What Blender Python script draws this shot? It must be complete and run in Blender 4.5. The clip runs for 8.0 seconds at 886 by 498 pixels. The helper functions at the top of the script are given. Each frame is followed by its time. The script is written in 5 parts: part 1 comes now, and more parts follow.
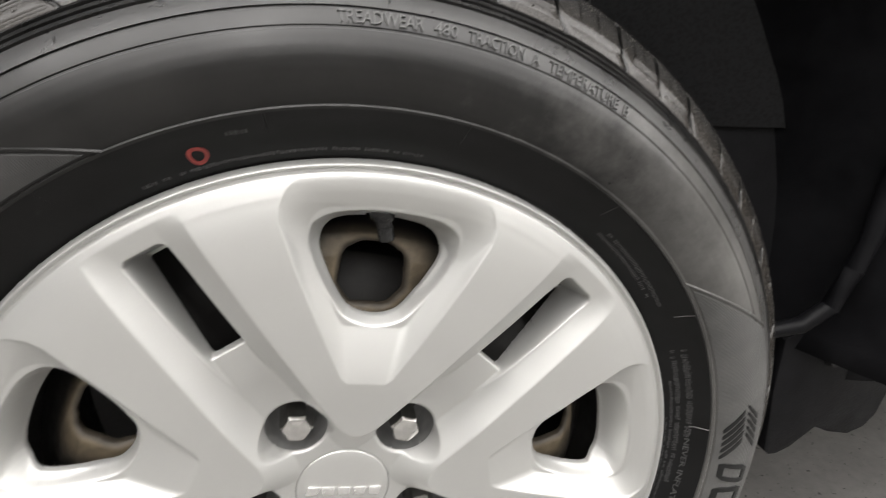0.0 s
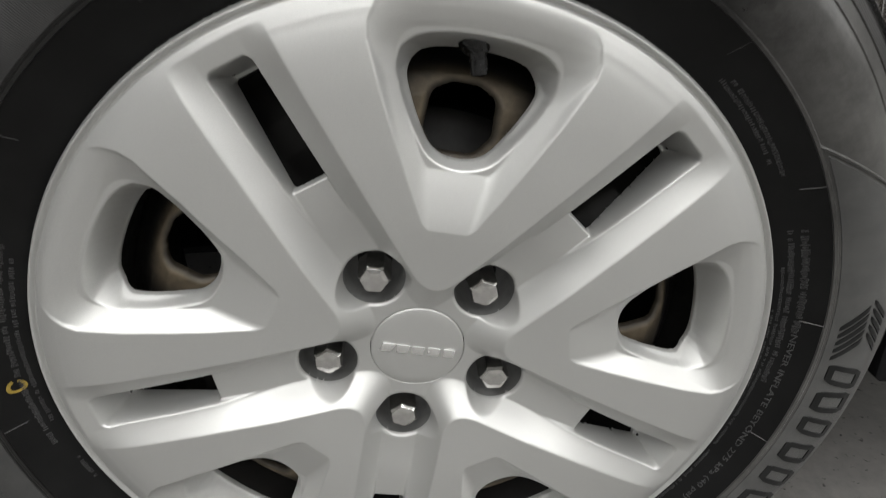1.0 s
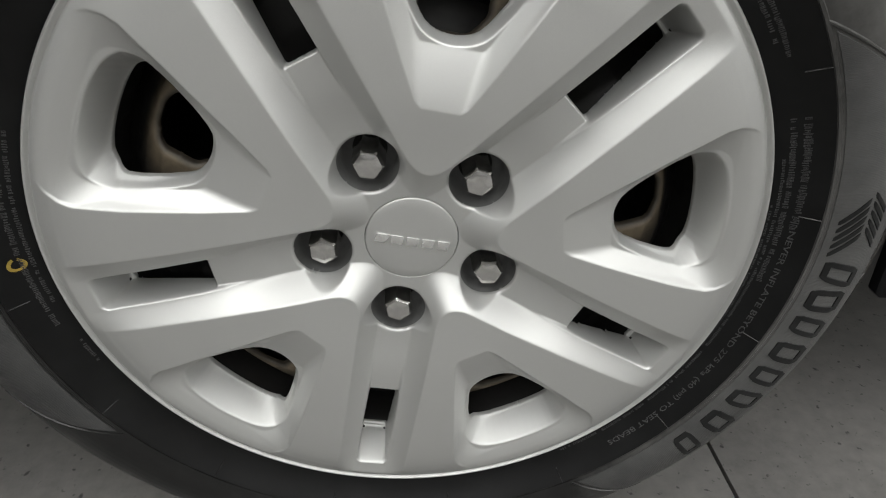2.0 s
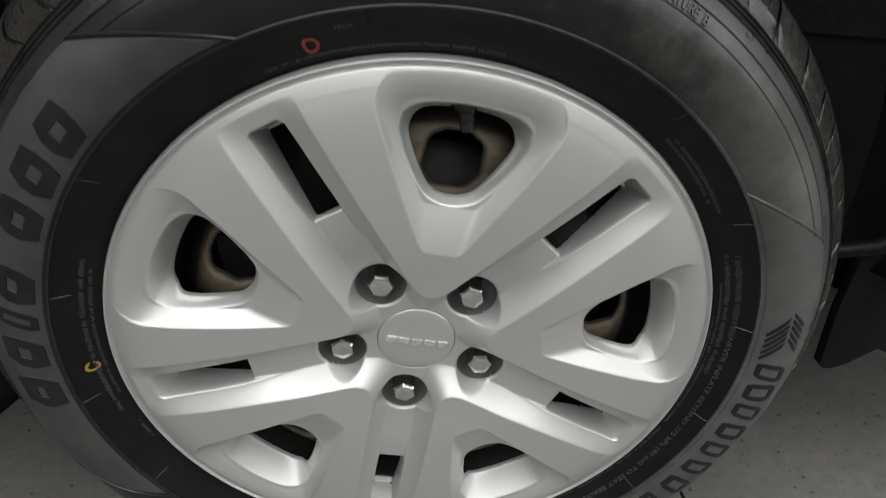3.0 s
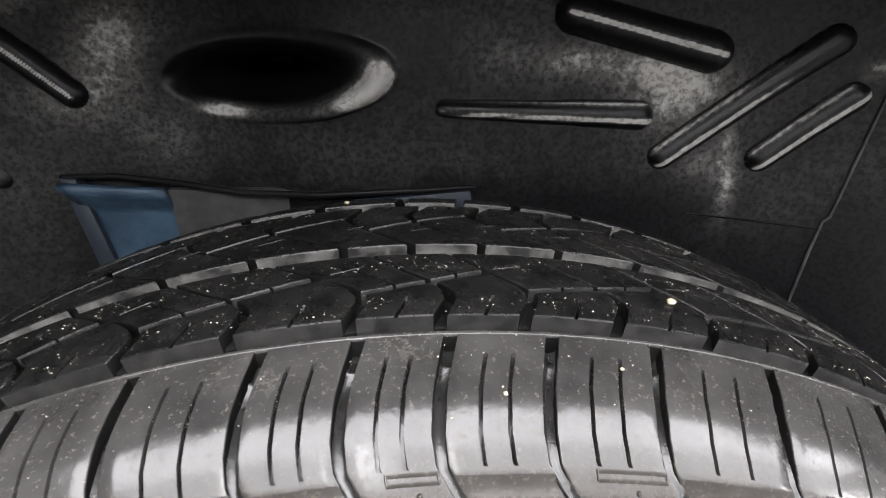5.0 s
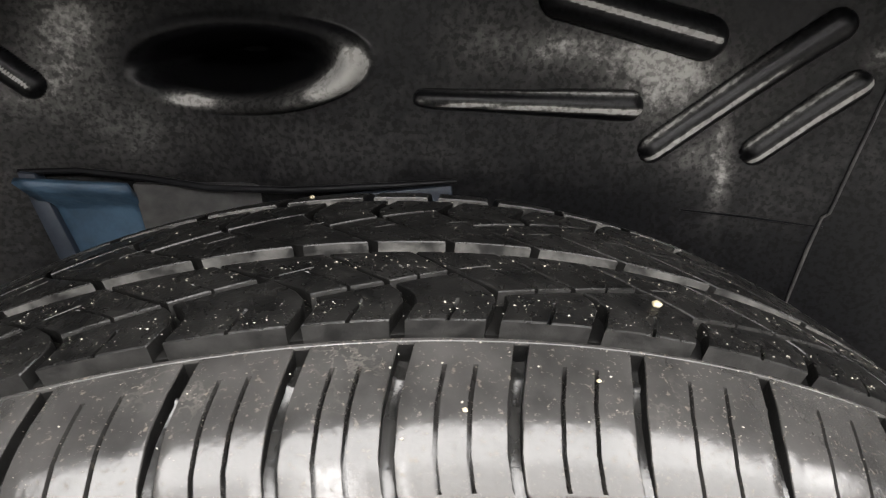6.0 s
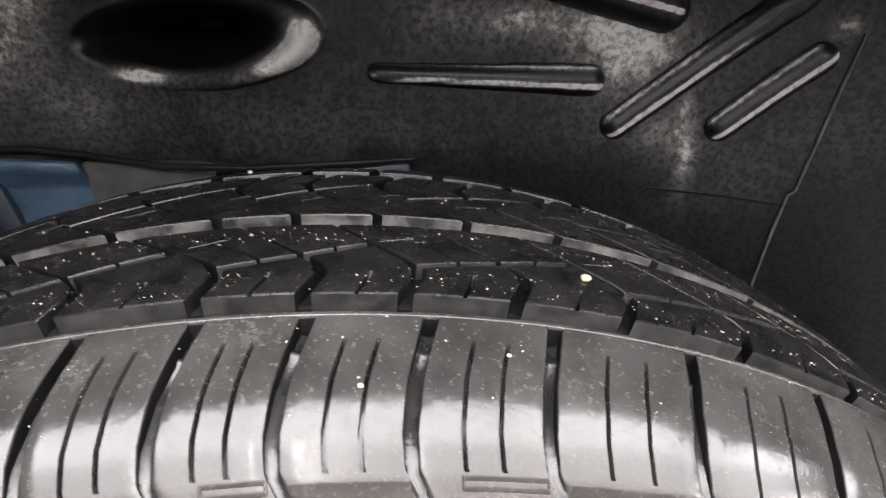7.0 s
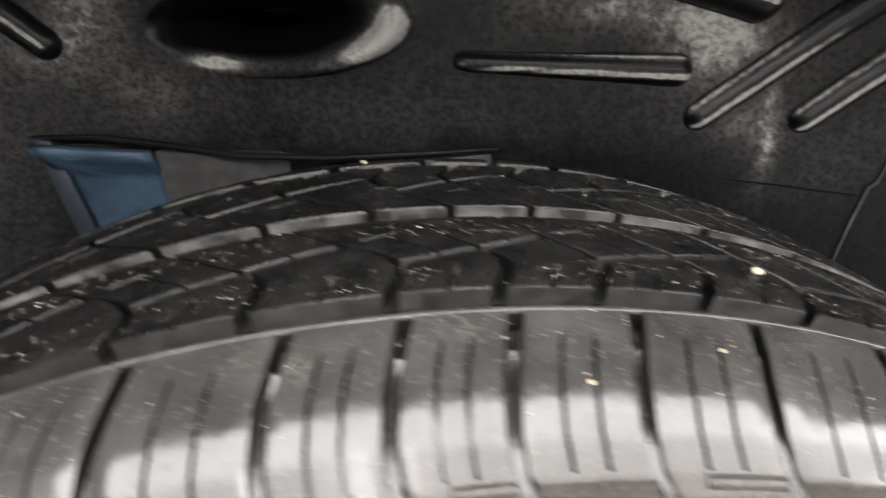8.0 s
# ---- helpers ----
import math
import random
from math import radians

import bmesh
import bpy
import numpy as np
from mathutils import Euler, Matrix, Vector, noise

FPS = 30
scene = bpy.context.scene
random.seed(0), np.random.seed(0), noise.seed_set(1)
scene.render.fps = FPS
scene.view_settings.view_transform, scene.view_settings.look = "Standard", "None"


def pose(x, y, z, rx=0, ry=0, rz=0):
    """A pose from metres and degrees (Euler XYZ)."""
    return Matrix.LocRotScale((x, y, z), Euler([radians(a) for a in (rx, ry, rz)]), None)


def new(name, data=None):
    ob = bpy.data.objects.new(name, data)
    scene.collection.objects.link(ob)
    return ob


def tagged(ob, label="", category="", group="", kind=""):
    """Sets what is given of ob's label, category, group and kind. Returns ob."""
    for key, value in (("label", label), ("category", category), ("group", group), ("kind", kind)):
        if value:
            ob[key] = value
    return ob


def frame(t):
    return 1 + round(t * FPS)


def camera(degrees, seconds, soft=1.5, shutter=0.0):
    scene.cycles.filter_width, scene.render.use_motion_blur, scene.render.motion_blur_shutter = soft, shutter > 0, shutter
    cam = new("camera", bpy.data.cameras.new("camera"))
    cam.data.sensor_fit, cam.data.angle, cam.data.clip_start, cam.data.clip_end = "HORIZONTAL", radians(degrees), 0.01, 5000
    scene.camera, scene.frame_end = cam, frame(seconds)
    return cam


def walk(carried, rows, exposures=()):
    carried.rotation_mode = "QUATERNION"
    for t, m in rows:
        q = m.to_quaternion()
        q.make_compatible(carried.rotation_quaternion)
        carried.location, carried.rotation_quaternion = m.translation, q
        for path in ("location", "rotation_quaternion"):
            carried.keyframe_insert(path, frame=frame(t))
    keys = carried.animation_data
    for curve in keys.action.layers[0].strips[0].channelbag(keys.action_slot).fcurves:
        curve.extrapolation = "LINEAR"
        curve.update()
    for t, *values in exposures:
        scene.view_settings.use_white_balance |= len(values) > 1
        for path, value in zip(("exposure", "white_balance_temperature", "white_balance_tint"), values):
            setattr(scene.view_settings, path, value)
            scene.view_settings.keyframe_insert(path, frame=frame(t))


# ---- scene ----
cam = camera(74.06, 8.0, soft=1.0, shutter=0.3)
# seconds; metres; degrees
PATH = [
    (0.0, -0.0001, -0.3118, 0.6667, 67.58, 0.66, -13.10),
    (0.2, -0.0094, -0.3134, 0.6598, 66.35, 0.56, -10.36),
    (0.5, -0.0116, -0.3117, 0.6405, 64.57, 0.78, -6.91),
    (0.7, -0.0118, -0.3123, 0.6245, 63.80, 0.45, -5.73),
    (1.0, -0.0047, -0.3127, 0.6063, 61.84, 0.68, -4.43),
    (1.5, -0.0031, -0.3226, 0.5657, 59.62, 0.45, -3.58),
    (1.7, 0.0007, -0.3282, 0.5584, 58.24, 0.35, -3.20),
    (2.8, 0.0071, -0.3497, 0.6594, 56.45, 0.44, -2.97),
    (3.0, 0.0049, -0.3578, 0.6852, 57.12, 0.23, -2.91),
    (3.2, -0.0018, -0.3509, 0.7115, 56.95, 0.20, -3.07),
    (3.5, -0.0078, -0.3245, 0.7411, 59.52, 0.06, -2.95),
    (3.7, -0.0121, -0.2924, 0.7641, 61.38, -0.12, -3.25),
    (4.0, -0.0167, -0.2405, 0.8058, 62.41, -1.04, -4.56),
    (4.2, -0.0265, -0.1845, 0.8166, 63.80, -1.00, -5.46),
    (4.5, -0.0224, -0.1399, 0.8198, 65.50, -0.79, -5.21),
    (4.7, -0.0169, -0.1169, 0.8130, 66.21, -0.96, -5.47),
    (6.0, 0.0018, -0.0824, 0.7961, 66.09, -0.98, -5.80),
    (6.5, 0.0164, -0.0806, 0.7939, 65.52, -0.77, -5.83),
    (7.0, 0.0256, -0.0798, 0.7893, 64.84, -0.91, -6.05),
    (7.2, 0.0328, -0.0791, 0.7869, 64.26, -0.72, -5.39),
    (7.5, 0.0277, -0.0844, 0.7783, 64.37, -1.08, -6.29),
    (7.8, 0.0129, -0.0788, 0.7794, 63.96, -1.20, -6.30),
    (8.0, -0.0271, -0.0699, 0.7870, 63.95, -1.44, -7.06),
]
walk(cam, [(t, pose(x, y, z, rx, ry, rz)) for t, x, y, z, rx, ry, rz in PATH], [(0, 0.12, 6600, 13), (0.5, -0.25, 6550, 11), (1.0, -0.6, 6450, 11), (1.5, -0.74, 6450, 10), (3.0, -0.76, 6350, 10), (3.5, -0.42, 6350, 13), (4.0, 0.28, 6250, 16), (4.5, 1.15, 6250, 16), (6.0, 1.44, 6600, 13), (6.5, 1.5, 6500, 14), (7.0, 1.58, 6500, 18), (7.5, 1.8, 6550, 18), (8.0, 1.5, 6600, 14)])

# ---- light: rows of ceiling tubes in a closed workshop, and a trace of ambient light ----
world = bpy.data.worlds.new("workshop_air")
scene.world = world
world.use_nodes = True
world.node_tree.nodes["Background"].inputs[0].default_value = (0.9, 0.95, 1.0, 1)
world.node_tree.nodes["Background"].inputs[1].default_value = 0.02
CEIL = 3.0
# x, y, length, width, watts, drop below the ceiling
TUBES = [(2.0, -0.85, 9.4, 0.96, 205.0, 0.1), (2.0, -1.85, 9.4, 0.96, 124.0, 0.1), (2.0, -2.85, 9.4, 0.96, 120.0, 0.1), (2.0, -4.6, 9.4, 0.60, 215.0, 0.1),
         (0.2, 2.6, 4.0, 0.28, 50.0, 0.1), (-0.35, -2.4, 0.20, 2.8, 30.0, 0.3), (9.0, -3.3, 2.4, 0.9, 250.0, 0.1)]
for x, y, length, width, watts, drop in TUBES:
    lamp = bpy.data.lights.new("tube_light", "AREA")
    lamp.shape, lamp.size, lamp.size_y, lamp.energy = "RECTANGLE", length, width, watts
    lamp.color = (0.99, 0.99, 0.965)
    new("tube_light", lamp).matrix_world = pose(x, y, CEIL - drop - 0.02)

CZ = 0.352          # height of the wheel's axle
PHI = radians(114.6)  # direction of the first wheel nut
rng = np.random.default_rng(7)


# ---- materials ----
def nodes_of(name):
    m = bpy.data.materials.new(name)
    m.use_nodes = True
    return m, m.node_tree.nodes, m.node_tree.links, m.node_tree.nodes["Principled BSDF"]


def noise_node(n, l, scale, detail=6.0, rough=0.6, coords="Object"):
    tc, tex = n.new("ShaderNodeTexCoord"), n.new("ShaderNodeTexNoise")
    tex.inputs["Scale"].default_value, tex.inputs["Detail"].default_value, tex.inputs["Roughness"].default_value = scale, detail, rough
    l.new(tc.outputs[coords], tex.inputs["Vector"])
    return tex.outputs["Fac"]


def ramp(n, l, fac, stops):
    r = n.new("ShaderNodeValToRGB")
    while len(r.color_ramp.elements) < len(stops):
        r.color_ramp.elements.new(0.5)
    for e, (p, c) in zip(r.color_ramp.elements, stops):
        e.position, e.color = p, (*c, 1) if len(c) == 3 else c
    l.new(fac, r.inputs[0])
    return r.outputs[0]


def grey(v):
    return (v, v, v)


def bump(n, l, height, strength, distance, normal=None):
    b = n.new("ShaderNodeBump")
    b.inputs["Strength"].default_value, b.inputs["Distance"].default_value = strength, distance
    l.new(height, b.inputs["Height"])
    if normal:
        l.new(normal, b.inputs["Normal"])
    return b.outputs[0]


def surface(name, dark, light, rough, scale=40.0, fine=900.0, metal=0.0, relief=0.15, depth=0.0004, patch=(0.35, 0.65), coat=0.0, spec=0.5):
    """Two-tone material: broad patches in colour and gloss, fine grain in the relief."""
    m, n, l, b = nodes_of(name)
    broad = noise_node(n, l, scale)
    l.new(ramp(n, l, broad, [(patch[0], dark), (patch[1], light)]), b.inputs["Base Color"])
    l.new(ramp(n, l, noise_node(n, l, scale * 2.3), [(0.3, grey(rough[0])), (0.7, grey(rough[1]))]), b.inputs["Roughness"])
    l.new(bump(n, l, noise_node(n, l, fine, 3.0), relief, depth), b.inputs["Normal"])
    b.inputs["Metallic"].default_value = metal
    b.inputs["Coat Weight"].default_value = coat
    b.inputs["Specular IOR Level"].default_value = spec
    return m


def silver_paint():
    m, n, l, b = nodes_of("silver_paint")
    flake = noise_node(n, l, 5200.0, 2.0)
    l.new(ramp(n, l, flake, [(0.3, (0.47, 0.47, 0.458)), (0.7, (0.60, 0.60, 0.583))]), b.inputs["Base Color"])
    l.new(ramp(n, l, noise_node(n, l, 30.0), [(0.3, grey(0.47)), (0.7, grey(0.53))]), b.inputs["Roughness"])
    l.new(bump(n, l, noise_node(n, l, 420.0, 2.0), 0.03, 0.0003), b.inputs["Normal"])
    b.inputs["Metallic"].default_value = 0.72
    b.inputs["Coat Weight"].default_value, b.inputs["Coat Roughness"].default_value = 0.08, 0.25
    return m


def serrated_rubber(name, dark, light, rough, count=1500.0, relief=0.35, grey_cast=2.0):
    """Rubber moulded with fine radial ribs round the axle."""
    m, n, l, b = nodes_of(name)
    tc, sep = n.new("ShaderNodeTexCoord"), n.new("ShaderNodeSeparateXYZ")
    l.new(tc.outputs["Object"], sep.inputs[0])
    ang, mul, sine = n.new("ShaderNodeMath"), n.new("ShaderNodeMath"), n.new("ShaderNodeMath")
    ang.operation, mul.operation, sine.operation = "ARCTAN2", "MULTIPLY", "SINE"
    l.new(sep.outputs["Z"], ang.inputs[0])
    l.new(sep.outputs["X"], ang.inputs[1])
    l.new(ang.outputs[0], mul.inputs[0])
    mul.inputs[1].default_value = count
    l.new(mul.outputs[0], sine.inputs[0])
    grain = bump(n, l, noise_node(n, l, 700.0, 3.0), 0.25, 0.0004)
    l.new(bump(n, l, sine.outputs[0], relief, 0.00025, grain), b.inputs["Normal"])
    # paler towards +X: light from that side painted into the colour
    add, mix = n.new("ShaderNodeMath"), n.new("ShaderNodeMix")
    add.operation, mix.data_type = "MULTIPLY_ADD", "RGBA"
    l.new(noise_node(n, l, 22.0, 9.0, 0.75), add.inputs[0])
    add.inputs[1].default_value = 0.35
    l.new(sep.outputs["X"], add.inputs[2])
    l.new(ramp(n, l, add.outputs[0], [(0.30, grey(0.0)), (0.52, grey(0.8))]), mix.inputs[0])
    l.new(ramp(n, l, noise_node(n, l, 45.0), [(0.3, dark), (0.7, light)]), mix.inputs[6])
    mix.inputs[7].default_value = (*[grey_cast * q for q in light], 1)
    l.new(mix.outputs[2], b.inputs["Base Color"])
    l.new(ramp(n, l, noise_node(n, l, 60.0), [(0.3, grey(rough[0])), (0.7, grey(rough[1]))]), b.inputs["Roughness"])
    return m


def sidewall_rubber():
    """Dressed black rubber under streaky grey dust, paler towards +X as painted side light."""
    m, n, l, b = nodes_of("sidewall_rubber")
    base = ramp(n, l, noise_node(n, l, 11.0, 8.0, 0.68), [(0.34, (0.003, 0.003, 0.003)), (0.68, (0.016, 0.0156, 0.015))])
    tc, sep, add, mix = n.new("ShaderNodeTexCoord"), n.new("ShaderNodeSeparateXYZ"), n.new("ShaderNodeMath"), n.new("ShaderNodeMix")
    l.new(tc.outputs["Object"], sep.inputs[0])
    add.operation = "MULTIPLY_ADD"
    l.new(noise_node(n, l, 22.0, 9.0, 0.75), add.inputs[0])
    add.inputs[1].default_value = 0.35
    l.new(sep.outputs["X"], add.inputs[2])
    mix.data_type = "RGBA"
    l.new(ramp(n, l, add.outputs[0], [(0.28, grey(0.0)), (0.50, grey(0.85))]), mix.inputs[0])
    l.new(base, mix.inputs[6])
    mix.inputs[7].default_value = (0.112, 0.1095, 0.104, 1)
    l.new(mix.outputs[2], b.inputs["Base Color"])
    l.new(ramp(n, l, noise_node(n, l, 30.0), [(0.3, grey(0.27)), (0.7, grey(0.38))]), b.inputs["Roughness"])
    l.new(bump(n, l, noise_node(n, l, 800.0, 3.0), 0.12, 0.0004), b.inputs["Normal"])
    b.inputs["Specular IOR Level"].default_value = 0.4
    return m


def dusty_plastic():
    """Black moulded plastic with dried, speckled grey dust; its mask also carries painted light."""
    m, n, l, b = nodes_of("dusty_plastic")
    broad, speck = noise_node(n, l, 22.0, 5.0, 0.62), noise_node(n, l, 170.0, 4.0, 0.62)
    mul, add, own = n.new("ShaderNodeMath"), n.new("ShaderNodeMath"), n.new("ShaderNodeAttribute")
    mul.operation, add.operation = "MULTIPLY_ADD", "MULTIPLY_ADD"
    own.attribute_name = "paleness"
    l.new(broad, mul.inputs[0])
    mul.inputs[1].default_value = 0.42
    l.new(own.outputs["Fac"], mul.inputs[2])
    l.new(speck, add.inputs[0])
    add.inputs[1].default_value = 0.62
    l.new(mul.outputs[0], add.inputs[2])
    scaled = n.new("ShaderNodeMath")
    scaled.operation = "MULTIPLY"
    l.new(add.outputs[0], scaled.inputs[0])
    scaled.inputs[1].default_value = 0.76
    paleness = ramp(n, l, scaled.outputs[0], [(0.36, (0.0054, 0.0054, 0.0061)), (0.48, (0.0115, 0.0113, 0.0116)), (0.66, (0.030, 0.0293, 0.029)), (0.84, (0.082, 0.080, 0.077)), (1.05, (0.34, 0.335, 0.32))])
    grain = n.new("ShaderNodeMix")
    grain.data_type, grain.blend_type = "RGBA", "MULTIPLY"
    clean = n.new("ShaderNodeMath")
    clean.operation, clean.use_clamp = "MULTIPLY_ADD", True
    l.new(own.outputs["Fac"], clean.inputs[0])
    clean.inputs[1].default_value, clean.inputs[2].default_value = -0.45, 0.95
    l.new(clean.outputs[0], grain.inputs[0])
    l.new(paleness, grain.inputs[6])
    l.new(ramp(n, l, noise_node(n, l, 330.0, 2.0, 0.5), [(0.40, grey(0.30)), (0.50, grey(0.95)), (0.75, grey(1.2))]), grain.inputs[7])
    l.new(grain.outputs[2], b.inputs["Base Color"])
    l.new(ramp(n, l, scaled.outputs[0], [(0.40, grey(0.36)), (0.62, grey(0.66))]), b.inputs["Roughness"])
    b.inputs["Specular IOR Level"].default_value = 0.19
    l.new(bump(n, l, speck, 0.12, 0.0008), b.inputs["Normal"])
    return m


def concrete():
    m, n, l, b = nodes_of("floor_concrete")
    broad, mid = noise_node(n, l, 3.0), noise_node(n, l, 60.0)
    tone = ramp(n, l, broad, [(0.3, (0.13, 0.126, 0.119)), (0.7, (0.19, 0.183, 0.172))])
    spots = ramp(n, l, noise_node(n, l, 95.0, 2.0), [(0.27, grey(0.25)), (0.36, grey(1.0))])
    fine = ramp(n, l, mid, [(0.3, grey(0.8)), (0.7, grey(1.12))])
    mixes = []
    for other in (spots, fine):
        mx = n.new("ShaderNodeMix")
        mx.data_type, mx.blend_type = "RGBA", "MULTIPLY"
        mx.inputs["Factor"].default_value = 1.0
        l.new(mixes[-1] if mixes else tone, mx.inputs["A"])
        l.new(other, mx.inputs["B"])
        mixes.append(mx.outputs["Result"])
    l.new(mixes[-1], b.inputs["Base Color"])
    l.new(ramp(n, l, mid, [(0.3, grey(0.35)), (0.7, grey(0.6))]), b.inputs["Roughness"])
    l.new(bump(n, l, noise_node(n, l, 220.0), 0.3, 0.001), b.inputs["Normal"])
    return m


SILVER = silver_paint()
SIDEWALL = sidewall_rubber()
BAND = serrated_rubber("glossy_band_rubber", (0.013, 0.013, 0.013), (0.025, 0.0245, 0.0235), (0.24, 0.36), 1500.0, 0.12, 3.4)
BEAD = surface("bead_rubber", (0.003, 0.003, 0.003), (0.006, 0.006, 0.006), (0.40, 0.52), 24.0, 800.0, relief=0.12, spec=0.22)
SERRATED = serrated_rubber("serrated_rubber", (0.026, 0.026, 0.026), (0.046, 0.0455, 0.044), (0.42, 0.58))


RIDGE = surface("ridge_rubber", (0.010, 0.010, 0.0098), (0.020, 0.0195, 0.019), (0.15, 0.27), 60.0, 500.0, relief=0.2, spec=0.36)
SLOT = surface("slot_rubber", (0.007, 0.007, 0.0068), (0.016, 0.0156, 0.015), (0.15, 0.27), 60.0, 500.0, relief=0.2, spec=0.4)


def shoulder_rubber():
    """Shiny worn rubber with a thin grey film, pale dried water stains and brown specks of dirt."""
    m, n, l, b = nodes_of("shoulder_rubber")
    grey_cast = ramp(n, l, noise_node(n, l, 55.0), [(0.32, (0.015, 0.0146, 0.0142)), (0.68, (0.034, 0.033, 0.0318))])
    drops = ramp(n, l, noise_node(n, l, 62.0, 5.0, 0.6), [(0.515, grey(0.0)), (0.53, grey(0.26)), (0.537, grey(0.24)), (0.556, grey(0.0))])
    where = ramp(n, l, noise_node(n, l, 31.0, 2.0, 0.5), [(0.52, grey(0.0)), (0.62, grey(1.0))])
    stained = n.new("ShaderNodeMath")
    stained.operation = "MULTIPLY"
    l.new(drops, stained.inputs[0])
    l.new(where, stained.inputs[1])
    upper, high = n.new("ShaderNodeMath"), n.new("ShaderNodeSeparateXYZ")
    upper.operation = "MULTIPLY"
    at = n.new("ShaderNodeTexCoord")
    l.new(at.outputs["Object"], high.inputs[0])
    l.new(ramp(n, l, high.outputs["Y"], [(0.024, grey(0.0)), (0.034, grey(1.0))]), upper.inputs[0])
    l.new(stained.outputs[0], upper.inputs[1])
    stain = upper.outputs[0]
    speck = ramp(n, l, noise_node(n, l, 620.0, 4.0, 0.7), [(0.60, grey(0.0)), (0.70, grey(0.8))])
    one, two = n.new("ShaderNodeMix"), n.new("ShaderNodeMix")
    one.data_type = two.data_type = "RGBA"
    l.new(stain, one.inputs[0])
    l.new(grey_cast, one.inputs[6])
    one.inputs[7].default_value = (0.13, 0.122, 0.108, 1)
    l.new(speck, two.inputs[0])
    l.new(one.outputs[2], two.inputs[6])
    two.inputs[7].default_value = (0.065, 0.052, 0.036, 1)
    # brown dirt along the foot of the shoulder, with a ragged upper edge
    tc, sep, edge, foot = n.new("ShaderNodeTexCoord"), n.new("ShaderNodeSeparateXYZ"), n.new("ShaderNodeMath"), n.new("ShaderNodeMix")
    l.new(tc.outputs["Object"], sep.inputs[0])
    edge.operation = "MULTIPLY_ADD"
    l.new(noise_node(n, l, 420.0, 6.0, 0.75), edge.inputs[0])
    edge.inputs[1].default_value = 0.016
    l.new(sep.outputs["Y"], edge.inputs[2])
    dirt = ramp(n, l, edge.outputs[0], [(0.013, grey(0.6)), (0.0255, grey(0.0))])
    foot.data_type = "RGBA"
    l.new(dirt, foot.inputs[0])
    l.new(two.outputs[2], foot.inputs[6])
    foot.inputs[7].default_value = (0.022, 0.0175, 0.0125, 1)
    l.new(foot.outputs[2], b.inputs["Base Color"])
    b.inputs["Specular IOR Level"].default_value = 0.36
    wear, both = noise_node(n, l, 85.0, 8.0, 0.7), n.new("ShaderNodeMath")
    both.operation = "MAXIMUM"
    l.new(ramp(n, l, noise_node(n, l, 620.0, 4.0, 0.7), [(0.38, grey(0.11)), (0.56, grey(0.16)), (0.70, grey(0.45))]), both.inputs[0])
    l.new(ramp(n, l, wear, [(0.46, grey(0.11)), (0.57, grey(0.17)), (0.69, grey(0.30))]), both.inputs[1])
    more = n.new("ShaderNodeMath")
    more.operation = "MULTIPLY_ADD"
    l.new(dirt, more.inputs[0])
    more.inputs[1].default_value = 0.22
    l.new(both.outputs[0], more.inputs[2])
    l.new(more.outputs[0], b.inputs["Roughness"])
    l.new(bump(n, l, noise_node(n, l, 430.0, 3.0), 0.10, 0.0006), b.inputs["Normal"])
    return m


SHOULDER = shoulder_rubber()
SEAM = surface("pale_seam_plastic", (0.014, 0.0138, 0.0135), (0.060, 0.058, 0.056), (0.5, 0.7), 90.0)
# groove walls that catch the light, painted paler than the other walls
LIT_WALL = surface("lit_wall_rubber", (0.008, 0.0078, 0.0075), (0.092, 0.090, 0.085), (0.35, 0.65), 75.0, 700.0, relief=0.4, patch=(0.38, 0.60))
EDGE = surface("dusty_edge_rubber", (0.009, 0.0088, 0.0086), (0.026, 0.0255, 0.0245), (0.35, 0.55), 150.0, 600.0, relief=0.35, spec=0.3)
GROOVE = surface("groove_rubber", (0.003, 0.003, 0.003), (0.007, 0.0068, 0.0065), (0.3, 0.5), 70.0, 700.0, relief=0.3, spec=0.1)
TREAD = surface("tread_rubber", (0.003, 0.003, 0.003), (0.0085, 0.0083, 0.008), (0.22, 0.36), 80.0, 800.0, relief=0.3, depth=0.0004, spec=0.27)
GLOSS_RUBBER = surface("letter_rubber", (0.008, 0.008, 0.008), (0.014, 0.014, 0.014), (0.42, 0.54), 60.0, spec=0.25)
TEXT_RUBBER = surface("text_rubber", (0.04, 0.04, 0.04), (0.06, 0.06, 0.058), (0.35, 0.5), 60.0)
MICRO_RUBBER = surface("small_text_rubber", (0.034, 0.034, 0.034), (0.056, 0.056, 0.056), (0.4, 0.55), 60.0)


def dirty_steel():
    """Dark steel with tan dust where the attribute puts it."""
    m, n, l, b = nodes_of("dusty_steel")
    own, mx = n.new("ShaderNodeAttribute"), n.new("ShaderNodeMix")
    own.attribute_name, mx.data_type = "paleness", "RGBA"
    l.new(own.outputs["Fac"], mx.inputs["Factor"])
    mx.inputs["A"].default_value = (0.014, 0.013, 0.012, 1)
    l.new(ramp(n, l, noise_node(n, l, 60.0), [(0.3, (0.10, 0.08, 0.055)), (0.7, (0.26, 0.205, 0.135))]), mx.inputs["B"])
    l.new(mx.outputs["Result"], b.inputs["Base Color"])
    l.new(ramp(n, l, noise_node(n, l, 90.0), [(0.3, grey(0.42)), (0.7, grey(0.62))]), b.inputs["Roughness"])
    l.new(bump(n, l, noise_node(n, l, 500.0, 3.0), 0.2, 0.0004), b.inputs["Normal"])
    b.inputs["Metallic"].default_value = 0.25
    return m


